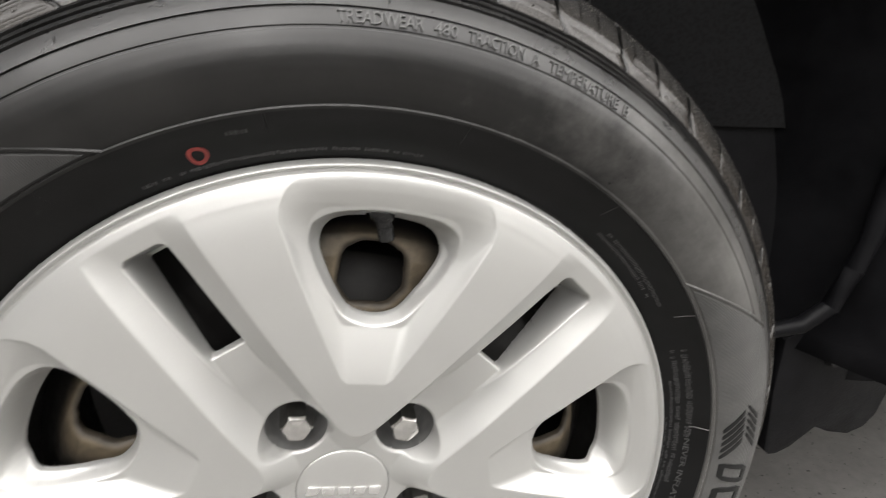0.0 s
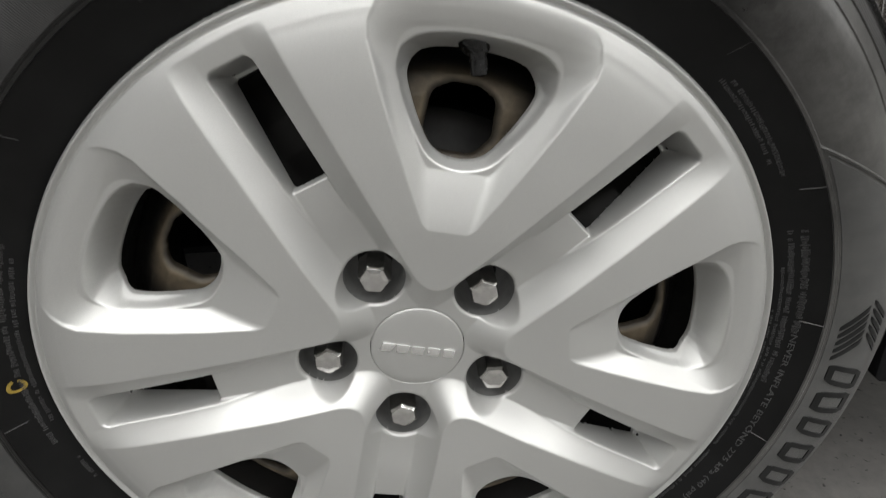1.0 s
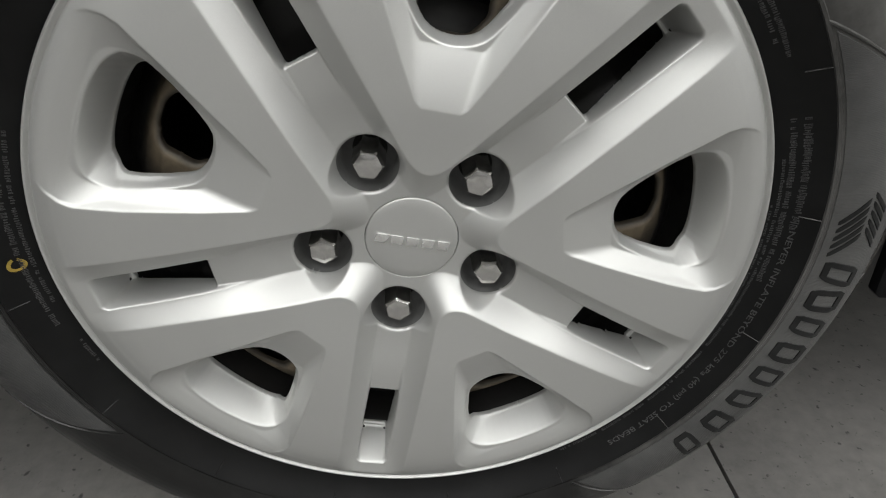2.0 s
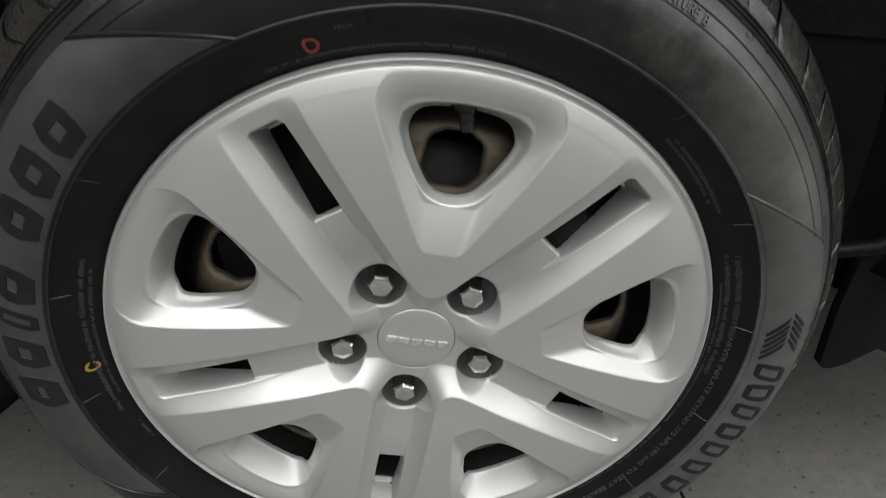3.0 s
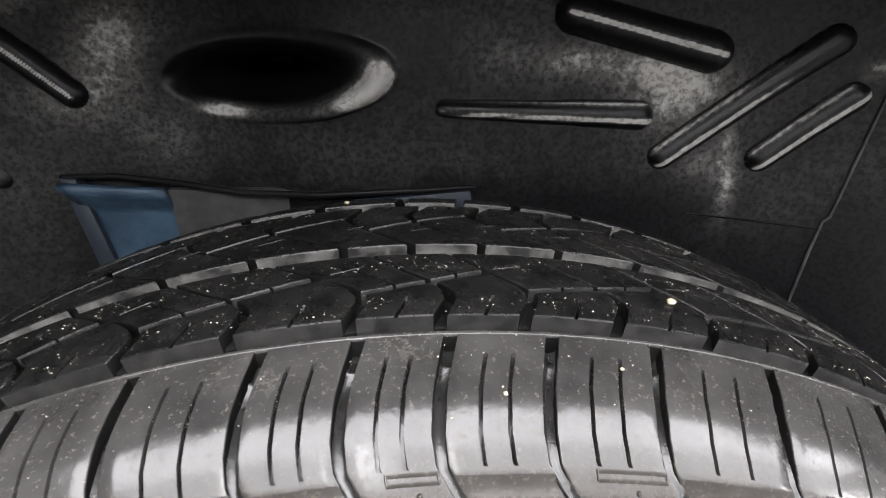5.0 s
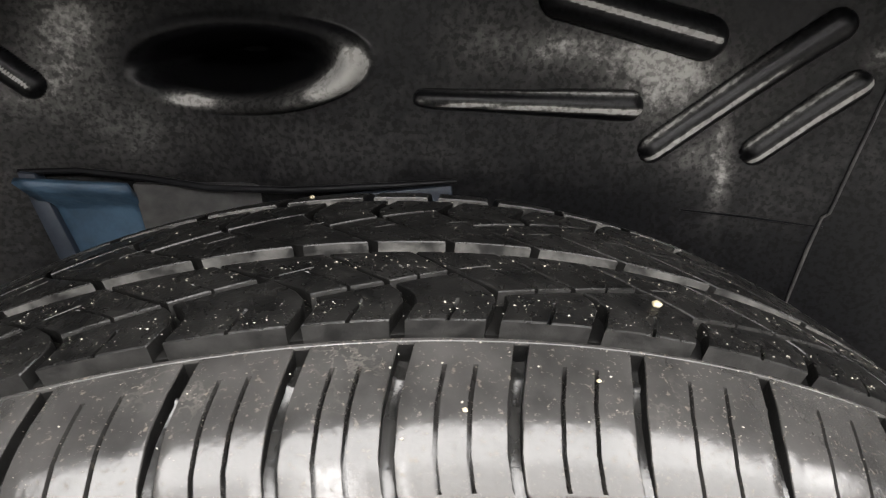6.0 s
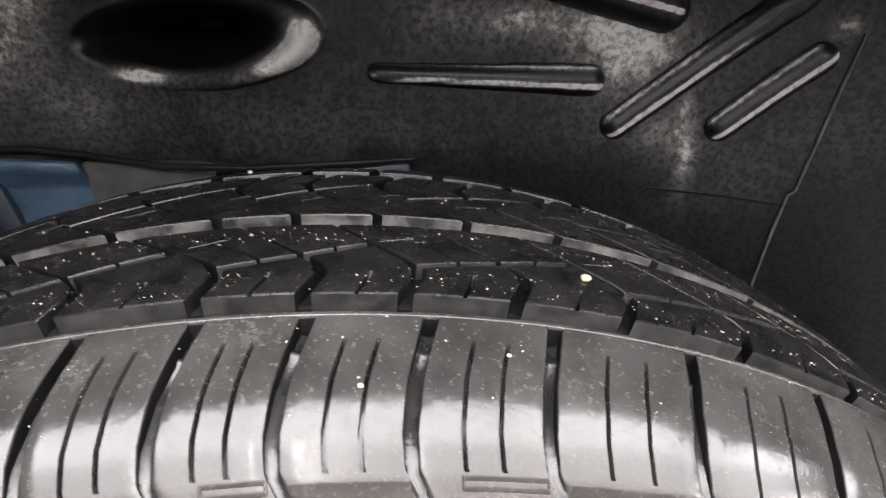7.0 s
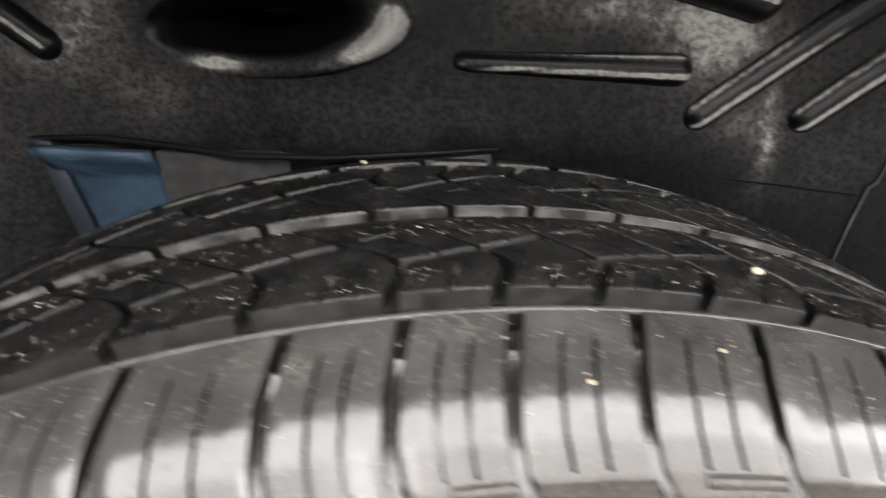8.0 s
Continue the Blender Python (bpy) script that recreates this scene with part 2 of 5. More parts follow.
STEEL = dirty_steel()
DARK_IRON = surface("dark_iron", (0.010, 0.010, 0.010), (0.024, 0.022, 0.02), (0.5, 0.7), 30.0)
WELL = surface("well_plastic", (0.10, 0.10, 0.097), (0.14, 0.14, 0.136), (0.45, 0.6), 60.0)
CHROME = surface("nut_chrome", (0.64, 0.63, 0.62), (0.74, 0.73, 0.71), (0.11, 0.2), 200.0, 900.0, metal=1.0, relief=0.05)
BADGE = surface("badge_chrome", (0.72, 0.72, 0.70), (0.8, 0.8, 0.78), (0.2, 0.28), 200.0, 900.0, metal=0.8, relief=0.03)
BLACK_RUBBER = surface("valve_rubber", (0.006, 0.006, 0.006), (0.011, 0.011, 0.011), (0.18, 0.3), 200.0)
LINER = dusty_plastic()
BLACK_PLASTIC = surface("black_plastic", (0.0042, 0.0042, 0.0048), (0.0085, 0.0085, 0.0095), (0.36, 0.5), 20.0, 400.0, relief=0.25, depth=0.001, spec=0.10)
STRIP = surface("dusty_strip_plastic", (0.007, 0.007, 0.007), (0.034, 0.033, 0.032), (0.5, 0.7), 60.0, 300.0, relief=0.3)
BLUE = surface("blue_paint", (0.012, 0.027, 0.046), (0.036, 0.068, 0.105), (0.4, 0.6), 38.0, 45.0, relief=0.55, depth=0.006)
DARK_BLUE = surface("dark_blue_paint", (0.004, 0.008, 0.016), (0.008, 0.014, 0.024), (0.5, 0.7), 60.0, 200.0, relief=0.2)
BODY_BLUE = surface("car_paint", (0.020, 0.050, 0.105), (0.024, 0.058, 0.12), (0.12, 0.18), 8.0, 2000.0, metal=0.3, relief=0.01, coat=0.8)
RED = surface("red_paint_mark", (0.17, 0.024, 0.020), (0.26, 0.036, 0.028), (0.5, 0.6), 150.0)
YELLOW = surface("yellow_paint_mark", (0.20, 0.14, 0.02), (0.32, 0.22, 0.035), (0.5, 0.6), 150.0)
GRIT = surface("grit", (0.07, 0.062, 0.05), (0.42, 0.39, 0.33), (0.6, 0.8), 90.0)
PEBBLE = surface("pebble_stone", (0.24, 0.19, 0.11), (0.40, 0.36, 0.26), (0.5, 0.7), 300.0)
CONCRETE = concrete()
JOINT = surface("joint_filler", (0.03, 0.028, 0.026), (0.05, 0.047, 0.043), (0.8, 0.9), 30.0)
WALL = surface("wall_paint", (0.26, 0.26, 0.256), (0.31, 0.31, 0.306), (0.6, 0.8), 2.0, 120.0)
CEILING = surface("ceiling_paint", (0.6, 0.6, 0.59), (0.68, 0.68, 0.67), (0.7, 0.9), 2.0, 120.0)


# ---- building helpers ----
def mesh_object(name, verts, faces, mat, parent=None, label="", smooth=True, sharp=None):
    me = bpy.data.meshes.new(name)
    me.from_pydata([tuple(v) for v in verts], [], [tuple(f) for f in faces])
    me.materials.append(mat)
    if smooth:
        me.shade_smooth()
        if sharp:
            me.set_sharp_from_angle(angle=radians(sharp))
    ob = new(name, me)
    if parent is not None:
        ob.parent = parent
    return tagged(ob, label)


def part(name, bm, mat, parent, label="", sharp=30):
    me = bpy.data.meshes.new(name)
    bm.to_mesh(me)
    bm.free()
    me.materials.append(mat)
    me.shade_smooth()
    me.set_sharp_from_angle(angle=radians(sharp))
    ob = new(name, me)
    ob.parent = parent
    return tagged(ob, label)


def empty(name, place, label, category, group=""):
    ob = new(name)
    ob.location = place
    ob.empty_display_size = 0.05
    return tagged(ob, label, category, group)


def lathe_data(prof, n, start=0):
    """Rings of (radius, y) round the axle."""
    vs, fs, k = [], [], len(prof)
    for i in range(n):
        a = 2 * math.pi * i / n
        for r, y in prof:
            vs.append((r * math.sin(a), y, r * math.cos(a)))
    for i in range(n):
        j = (i + 1) % n
        for q in range(k - 1):
            fs.append((start + i * k + q, start + j * k + q, start + j * k + q + 1, start + i * k + q + 1))
    return vs, fs


def box_bm(cx, cy, cz, sx, sy, sz, bevel=0.0, seg=2):
    bm = bmesh.new()
    bmesh.ops.create_cube(bm, size=1.0)
    bmesh.ops.scale(bm, vec=(sx, sy, sz), verts=bm.verts)
    bmesh.ops.translate(bm, vec=(cx, cy, cz), verts=bm.verts)
    if bevel:
        bmesh.ops.bevel(bm, geom=bm.edges[:], offset=bevel, segments=seg, affect="EDGES", profile=0.5)
    return bm


def tube(path, radii, n=14, caps=True):
    """A bmesh round a path of points, with a radius at each."""
    bm, rings = bmesh.new(), []
    for i, (p, r) in enumerate(zip(path, radii)):
        p = Vector(p)
        ahead = (Vector(path[min(i + 1, len(path) - 1)]) - Vector(path[max(i - 1, 0)])).normalized()
        side = ahead.cross(Vector((0.3, 0.2, 0.93))).normalized()
        up = side.cross(ahead)
        rings.append([bm.verts.new(p + r * (math.cos(2 * math.pi * k / n) * side + math.sin(2 * math.pi * k / n) * up)) for k in range(n)])
    for a, b in zip(rings, rings[1:]):
        for k in range(n):
            bm.faces.new((a[k], a[(k + 1) % n], b[(k + 1) % n], b[k]))
    if caps:
        bm.faces.new(rings[0][::-1])
        bm.faces.new(rings[-1])
    bmesh.ops.recalc_face_normals(bm, faces=bm.faces)
    return bm


def smooth01(x):
    x = np.clip(x, 0, 1)
    return x * x * (3 - 2 * x)


def sd_polygon(px, py, poly):
    """Signed distance to a polygon, negative inside."""
    d, inside = np.full(px.shape, 1e9), np.zeros(px.shape, bool)
    for (ax, ay), (bx, by) in zip(poly, poly[1:] + poly[:1]):
        ex, ey = bx - ax, by - ay
        t = np.clip(((px - ax) * ex + (py - ay) * ey) / (ex * ex + ey * ey), 0, 1)
        d = np.minimum(d, np.hypot(px - ax - t * ex, py - ay - t * ey))
        cross = ((ay > py) != (by > py)) & (px < (bx - ax) * (py - ay) / (by - ay + 1e-12) + ax)
        inside ^= cross
    return np.where(inside, -d, d)


def sheet(radius, step, height, cuts):
    """A triangle sheet over a disc (millimetres, x right, y up), cut along signed distances, its rim vertices laid on the cuts.
    Returns vertices (x, y, height), faces and rim edges."""
    nr = int(radius / (step * 0.866)) + 2
    rows = np.arange(-nr, nr + 1)
    cols = np.arange(-int(radius / step) - 2, int(radius / step) + 3)
    gx = cols[None, :] * step + (rows[:, None] % 2) * step / 2
    gy = np.repeat(rows[:, None] * step * 0.866, len(cols), 1)
    x, y = gx.ravel(), gy.ravel()
    for _ in range(2):
        for cut in cuts:
            e = 0.05
            s = cut(x, y)
            dx, dy = (cut(x + e, y) - s) / e, (cut(x, y + e) - s) / e
            q = np.clip(dx * dx + dy * dy, 0.3, 2)
            near = np.abs(s) < 0.45 * step
            x, y = np.where(near, x - s * dx / q, x), np.where(near, y - s * dy / q, y)
    w = len(cols)
    i, j = np.meshgrid(np.arange(len(rows) - 1), np.arange(w - 1), indexing="ij")
    a, b = (i * w + j).ravel(), (i * w + j + 1).ravel()
    c, d = ((i + 1) * w + j).ravel(), ((i + 1) * w + j + 1).ravel()
    odd = (rows[:-1][i] % 2 == 1).ravel()
    t1 = np.where(odd[:, None], np.stack([a, b, d], 1), np.stack([a, b, c], 1))
    t2 = np.where(odd[:, None], np.stack([a, d, c], 1), np.stack([b, d, c], 1))
    tri = np.concatenate([t1, t2])
    mx, my = x[tri].mean(1), y[tri].mean(1)
    keep = np.ones(len(tri), bool)
    for cut in cuts:
        keep &= cut(mx, my) > 0
    tri = tri[keep]
    used, inv = np.unique(tri, return_inverse=True)
    tri = inv.reshape(-1, 3)
    x, y = x[used], y[used]
    h = height(x, y)
    edges = np.concatenate([tri[:, [0, 1]], tri[:, [1, 2]], tri[:, [2, 0]]])
    key = np.sort(edges, 1)
    code = key[:, 0].astype(np.int64) * len(x) + key[:, 1]
    _, first, count = np.unique(code, return_index=True, return_counts=True)
    return x, y, h, tri, edges[first[count == 1]]


def sheet_mesh(name, data, skirt, mat, parent, label="", extra=None, sharp=None):
    """The sheet as an object facing -y, its rims turned back by skirt millimetres; extra: further (verts, faces) in metres."""
    x, y, h, tri, rim = data
    verts = np.stack([x, -h, y], 1) / 1000
    n = len(verts)
    ids = np.unique(rim)
    back = {v: n + k for k, v in enumerate(ids)}
    verts = np.concatenate([verts, verts[ids] + np.array([0, skirt / 1000, 0])])
    faces = tri.tolist() + [(b, a, back[a], back[b]) for a, b in rim.tolist()]
    verts = verts.tolist()
    for ev, ef in extra or []:
        k = len(verts)
        verts += [tuple(v) for v in ev]
        faces += [tuple(q + k for q in f) for f in ef]
    return mesh_object(name, verts, faces, mat, parent, label, True, sharp)


# ---- structure: the workshop ----
def slab(name, x0, x1, y0, y1, z0, z1, mat, label, bevel=0.0, parent=None):
    bm = box_bm((x0 + x1) / 2, (y0 + y1) / 2, (z0 + z1) / 2, x1 - x0, y1 - y0, z1 - z0, bevel)
    ob = part(name, bm, mat, parent, label)
    return ob


floor = tagged(slab("floor", -6, 14, -6, 6, -0.12, -0.012, JOINT, "dark base under the workshop floor slabs"), "", "floor", kind="structure")
JX, JY = 0.337, 0.9
for x0, x1 in ((-6, JX - 0.002), (JX + 0.002, 14)):
    for y0, y1 in ((-6, JY - 0.002), (JY + 0.002, 6)):
        slab("floor_slab", x0, x1, y0, y1, -0.010, 0.0, CONCRETE, "", 0.0012, floor)
for name, x0, x1, y0, y1 in (("wall_west", -6.2, -6, -6, 6), ("wall_east", 14, 14.2, -6, 6), ("wall_south", -6.2, 14.2, -6.2, -6), ("wall_north", -6.2, 14.2, 6, 6.2)):
    tagged(slab(name, x0, x1, y0, y1, -0.12, CEIL + 0.1, WALL, "plain grey painted workshop wall"), "", "wall", kind="structure")
tagged(slab("ceiling", -6, 14, -6, 6, CEIL, CEIL + 0.1, CEILING, "plain off-white workshop ceiling"), "", "ceiling", kind="structure")
for x, y, length, width, _, drop in TUBES:
    fixture = empty("ceiling_light", (x, y, CEIL), "white tube light box under the workshop ceiling", "ceiling light", "ceiling lights")
    part("housing", box_bm(0, 0, -drop + 0.05, length + 0.06, width + 0.06, 0.098, 0.01), CEILING, fixture)
    for end in (-1, 1) if drop > 0.2 else ():
        part("hanger", tube([(0, end * width * 0.4, -drop + 0.09), (0, end * width * 0.4, 0.0)], [0.006, 0.006], 8), CEILING, fixture)


# ---- the tyre ----
wheel = empty("wheel", (0, 0, CZ), "black tyre with silver five-spoke wheel cover on the concrete floor", "wheel")

TY = [-20, -12, 0, 5, 8, 12, 17, 25, 35, 46, 58, 70, 85, 100, 115, 130, 145, 160, 172, 179, 186, 192, 198, 204]
TR = [290, 315, 327, 333, 337.8, 342.6, 347.2, 352.6, 357.2, 360.6, 363.0, 364.8, 366, 366.5, 366.4, 365.8, 364.4, 362, 359.2, 357, 353, 347.5, 341, 334]


def crown(y):
    return np.interp(y, TY, TR)


SR = [240.5, 245, 252, 258, 262, 266, 270, 275, 280, 285, 290, 295, 300, 305, 310, 315, 320, 324, 327, 331, 333]
SY = [6, 3.6, -0.2, -4.0, -7.2, -10.8, -14.2, -17, -18.9, -20.1, -20.6, -20.4, -19.4, -17.6, -15, -11.8, -7.8, -4.3, -1.4, 2.6, 4.4]


def side_y(r):
    return np.interp(r, SR, SY)


def on_side(theta, r, lift=0.0):
    """A point of the outer sidewall: degrees clockwise from the top, millimetres from the axle, millimetres proud."""
    slope = (side_y(r + 1) - side_y(r - 1)) / 2
    k = 1 / math.hypot(1, slope)
    y, rr = side_y(r) - lift * k, r + lift * slope * k
    a = radians(theta)
    return rr * math.sin(a) / 1000, y / 1000, rr * math.cos(a) / 1000


def on_tread(theta, y, lift=0.0):
    a, r = radians(theta), crown(y) + lift
    return r * math.sin(a) / 1000, y / 1000, r * math.cos(a) / 1000


def tyre_carcass():
    steps = sorted(set(list(np.arange(240.5, 333.1, 1.5)) + [269.6, 270.2, 271.6, 272.2, 306.7, 307.2, 307.9, 308.4, 315.6, 316.1, 316.9, 317.4,
                                                            324.4, 324.9, 325.7, 326.2, 327.6, 328.1, 328.8, 329.3, 330.5, 331, 331.6, 332]))
    prof = []
    for r in steps:
        lift = 0.0
        if 270 < r < 271.8:
            lift = 1.1
        for c in (307.55, 316.5, 325.3, 328.45, 331.3):
            if abs(r - c) < 0.5:
                lift = -0.9 if c < 320 else -1.7
        if 308 < r < 316:
            lift -= 0.2
        x, y, z = on_side(0, r, lift)
        prof.append((z, y))
    for y in (5.5, 8, 12, 17, 25, 35, 46, 52, 58, 70, 85, 93, 100, 115, 130, 145, 152, 160, 172, 179, 186, 192, 198):
        depth = np.interp(y, [5, 12, 25, 172, 192, 198], [0.6, 4.5, 7.8, 7.8, 3, 0.5])
        prof.append(((crown(y) - depth) / 1000, y / 1000))
    prof += [(0.330, 0.206), (0.315, 0.214), (0.29, 0.219), (0.265, 0.213), (0.245, 0.2), (0.225, 0.196)]
    prof = [(0.226, 0.014), (0.236, 0.0085)] + prof
    v, f = lathe_data(prof, 300)
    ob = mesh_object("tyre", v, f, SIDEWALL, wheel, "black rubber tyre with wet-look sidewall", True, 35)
    ob.data.materials.append(BAND)
    ob.data.materials.append(GROOVE)
    ob.data.materials.append(RIDGE)
    zone = [1 if 0.3168 < r < 0.3246 and y < 0.0055 else 3 if 0.3246 <= r < 0.334 and y < 0.0055 else 2 if y > 0.0055 and r > 0.3 else 0 for r, y in prof[:-1]]
    ob.data.polygons.foreach_set("material_index", np.array(zone * 300, np.int32))
    return ob


tyre = tyre_carcass()


def side_patch(name, thetas, radii, lift_at, mat, label="", skew=None, gap=None):
    """A raised patch of the sidewall over a grid of angles and radii; lift_at(i, j, theta, r); skew moves a row's angles by its radius; gap(i, j): cells left open."""
    nt, nr = len(thetas), len(radii)
    vs, fs = [], []
    for i, th in enumerate(thetas):
        for j, r in enumerate(radii):
            t2 = skew(i, th, r) if skew else th
            vs.append(on_side(t2, r, lift_at(i, j, t2, r)))
    for i in range(nt - 1):
        for j in range(nr - 1):
            a = i * nr + j
            if not (gap and gap(i, j)):
                fs.append((a, a + nr, a + nr + 1, a + 1))
    return mesh_object(name, vs, fs, mat, tyre, label, True, 40)


def edge_drop(nt, nr, top, low=-0.3):
    return lambda i, j, th, r: low if i in (0, nt - 1) or j in (0, nr - 1) else top


# the dark smooth band by the bead, and the lighter ribbed panels that carry the lettering
th = np.linspace(-180, 180, 241)
rr = np.array([241.5, 244, 248, 252, 256, 260, 264, 268, 269.5])
side_patch("bead_band", th, rr, lambda i, j, t, r: 0.12, BEAD, "smooth black rubber band")


def panel(name, lo, hi, label):
    """lo, hi: the slanting ends as (angle at the inner rim, angle at the outer rim)."""
    nt = 90
    radii = np.concatenate([[273.0, 273.4], np.linspace(276, 313, 14), [316.2, 316.6]])
    nr = len(radii)

    def skew(i, t, r):
        f = (r - 273) / 43
        a, b = lo[0] + (lo[1] - lo[0]) * f, hi[0] + (hi[1] - hi[0]) * f
        return a + (b - a) * t
    ts = np.concatenate([[0, 0.003], np.linspace(0.01, 0.99, nt), [0.997, 1]])
    side_patch(name, ts, radii, edge_drop(len(ts), nr, 0.55), SERRATED, label, skew)
    for ends, sgn in ((lo, -1), (hi, 1)):
        rows = np.linspace(271.5, 316.5, 24)
        vs, fs = [], []
        for r in rows:
            f = (r - 273) / 43
            mid = ends[0] + (ends[1] - ends[0]) * f + sgn * 0.75
            for off, lift in ((-0.38, -0.2), (-0.16, 1.0), (0.16, 1.0), (0.38, -0.2)):
                vs.append(on_side(mid + off, r, lift))
        for k in range(len(rows) - 1):
            for q in range(3):
                a = k * 4 + q
                fs.append((a, a + 1, a + 5, a + 4))
        mesh_object("panel_ridge", vs, fs, SIDEWALL, tyre, "", True, 40)


panel("sidewall_panel", (58.2, 71.0), (150, 141), "grey finely ribbed sidewall panel")
panel("sidewall_panel", (-122, -108), (-21.5, -36.5), "grey finely ribbed sidewall panel")


def raised_block(name, t0, t1, r0, r1, slant, mat, label="", rim=0.25, top=1.3, hollow=True):
    """A raised outlined shape, open in the middle, standing where a large letter stands."""
    tall = rim * (t1 - t0) * 5.0 / (r1 - r0)
    ts = np.array([0, 0.02, rim, rim + 0.02, 0.5, 0.98 - rim, 1 - rim, 0.98, 1])
    rs = np.array([0, 0.02, tall, tall + 0.02, 0.35, 0.65, 0.98 - tall, 1 - tall, 0.98, 1]) if hollow else np.linspace(0, 1, 10)
    nt, nr = len(ts), len(rs)

    def inside(i, j):
        return hollow and 3 <= i <= nt - 4 and 3 <= j <= nr - 4

    def lift(i, j, t, r):
        return 0.3 if i in (0, nt - 1) or j in (0, nr - 1) or inside(i, j) else top

    def skew(i, t, r):
        f = (r - r0) / (r1 - r0)
        corner = 0.16 * (2 * abs(f - 0.5)) ** 5
        s = corner + (1 - 2 * corner) * t
        return t0 + (t1 - t0) * s + slant * (f - 0.5)
    return side_patch(name, ts, r0 + (r1 - r0) * rs, lift, mat, label, skew, lambda i, j: hollow and 3 <= i < nt - 4 and 3 <= j < nr - 4)


for mid, wide, slant in ((93.3, 3.4, 1.2), (97.8, 3.8, 0), (102.5, 3.3, 0.6), (107.6, 3.8, 0), (112.6, 3.5, 0), (117.8, 3.6, -0.8), (123.6, 4.2, 0), (130.0, 3.6, 0.8)):
    raised_block("letter_block", mid - wide / 2, mid + wide / 2, 278.5, 303.5, slant, GLOSS_RUBBER, "glossy black raised block")
for mid, wide, slant in ((-44.8, 5.6, 1.5), (-51.9, 5.6, 1.5), (-59.4, 5.8, 1.5), (-70.5, 6.2, 2), (-76.6, 3.0, 2), (-83, 5.6, 2), (-91, 6.4, 2)):
    raised_block("letter_block", mid - wide / 2, mid + wide / 2, 276.5, 302.5, slant, GLOSS_RUBBER, "glossy black raised block", 0.32)
for k in range(5):
    raised_block("emblem_stripe", 83.2 + 1.25 * k, 84.0 + 1.25 * k, 277, 293.5, -3.6, GLOSS_RUBBER, "glossy black slanting stripe", 0.3, 1.2, False)
    raised_block("emblem_stripe", 82.3 + 1.25 * k, 83.1 + 1.25 * k, 294.5, 306.5, 3.2, GLOSS_RUBBER, "glossy black slanting stripe", 0.3, 1.2, False)


def warp_text(name, words, t0, t1, r0, r1, lift, mat, label):
    """Raised words set along the sidewall, from angle t0 to t1, between two radii."""
    cu = bpy.data.curves.new(name, "FONT")
    cu.body, cu.resolution_u, cu.extrude = words, 2, 0.0
    tmp = bpy.data.objects.new(name, cu)
    scene.collection.objects.link(tmp)
    bpy.context.view_layer.update()
    src = tmp.evaluated_get(bpy.context.evaluated_depsgraph_get()).to_mesh()
    co = np.array([v.co[:2] for v in src.vertices])
    faces = [list(p.vertices) for p in src.polygons]
    bpy.data.objects.remove(tmp)
    lo, hi = co.min(0), co.max(0)
    s = (co - lo) / (hi - lo)
    vs = [on_side(t0 + (t1 - t0) * a, r0 + (r1 - r0) * b, lift) for a, b in s]
    n = len(vs)
    edges = {}
    for f in faces:
        for a, b in zip(f, f[1:] + f[:1]):
            edges[(a, b)] = 1
    vs += [on_side(t0 + (t1 - t0) * a, r0 + (r1 - r0) * b, -0.2) for a, b in s]
    walls = [(b, a, a + n, b + n) for a, b in edges if (b, a) not in edges]
    return mesh_object(name, vs, faces + walls, mat, tyre, label, False)


for words, t0, t1 in (("TREADWEAR", 3.4, 11.0), ("480", 12.0, 14.2), ("TRACTION", 15.3, 21.0), ("A", 21.9, 22.6), ("TEMPERATURE", 23.8, 32.4), ("B", 33.2, 33.9)):
    warp_text("grade_text", words, t0, t1, 309.3, 314.9, 0.8, TEXT_RUBBER, "raised grading words on the sidewall")
warp_text("warning_text", "NEVER INFLATE BEYOND 275 kPa (40 psi) TO SEAT BEADS", 88, 141, 256.0, 260.2, 0.55, MICRO_RUBBER, "raised small warning words by the bead")


def micro_row(t0, t1, r0, r1, lift=0.45, gap=0.12):
    """A row of tiny raised bars where small moulded writing runs."""
    vs, fs, t = [], [], t0
    while t < t1:
        wide = rng.uniform(0.18, 0.42)
        if rng.random() < gap:
            t += rng.uniform(0.3, 0.6)
            continue
        ra, rb = r0 + rng.uniform(0, 0.25) * (r1 - r0), r1 - rng.uniform(0, 0.25) * (r1 - r0)
        for a, b in ((t, t + 0.13), (t + wide - 0.1, t + wide)) if wide > 0.3 else ((t, t + wide * 0.7),):
            k = len(vs)
            vs += [on_side(a, ra, lift), on_side(b, ra, lift), on_side(b, rb, lift), on_side(a, rb, lift)]
            fs.append((k, k + 1, k + 2, k + 3))
        if wide > 0.3:
            k, rm = len(vs), rng.choice([ra, (ra + rb) / 2, rb - 0.5])
            vs += [on_side(t, rm, lift), on_side(t + wide, rm, lift), on_side(t + wide, rm + 0.6, lift), on_side(t, rm + 0.6, lift)]
            fs.append((k, k + 1, k + 2, k + 3))
        t += wide + 0.14
    return tagged(mesh_object("small_print", vs, fs, MICRO_RUBBER, tyre, "tiny raised bars of moulded print", False), kind="stuff")


for row in ((69.5, 87.5, 256.0, 260.5), (69.5, 98, 249.8, 253.6), (76, 150, 246.6, 248.8), (84, 152, 243.8, 245.6), (44, 60, 252.5, 255.5), (43, 58, 248.8, 251.5),
            (-20, 14, 245, 247.4), (-8.7, -6.4, 259.6, 263.0), (-101, -66, 252.5, 256.0), (-97, -68, 247.8, 250.6), (-110, -105, 248, 251)):
    micro_row(*row)


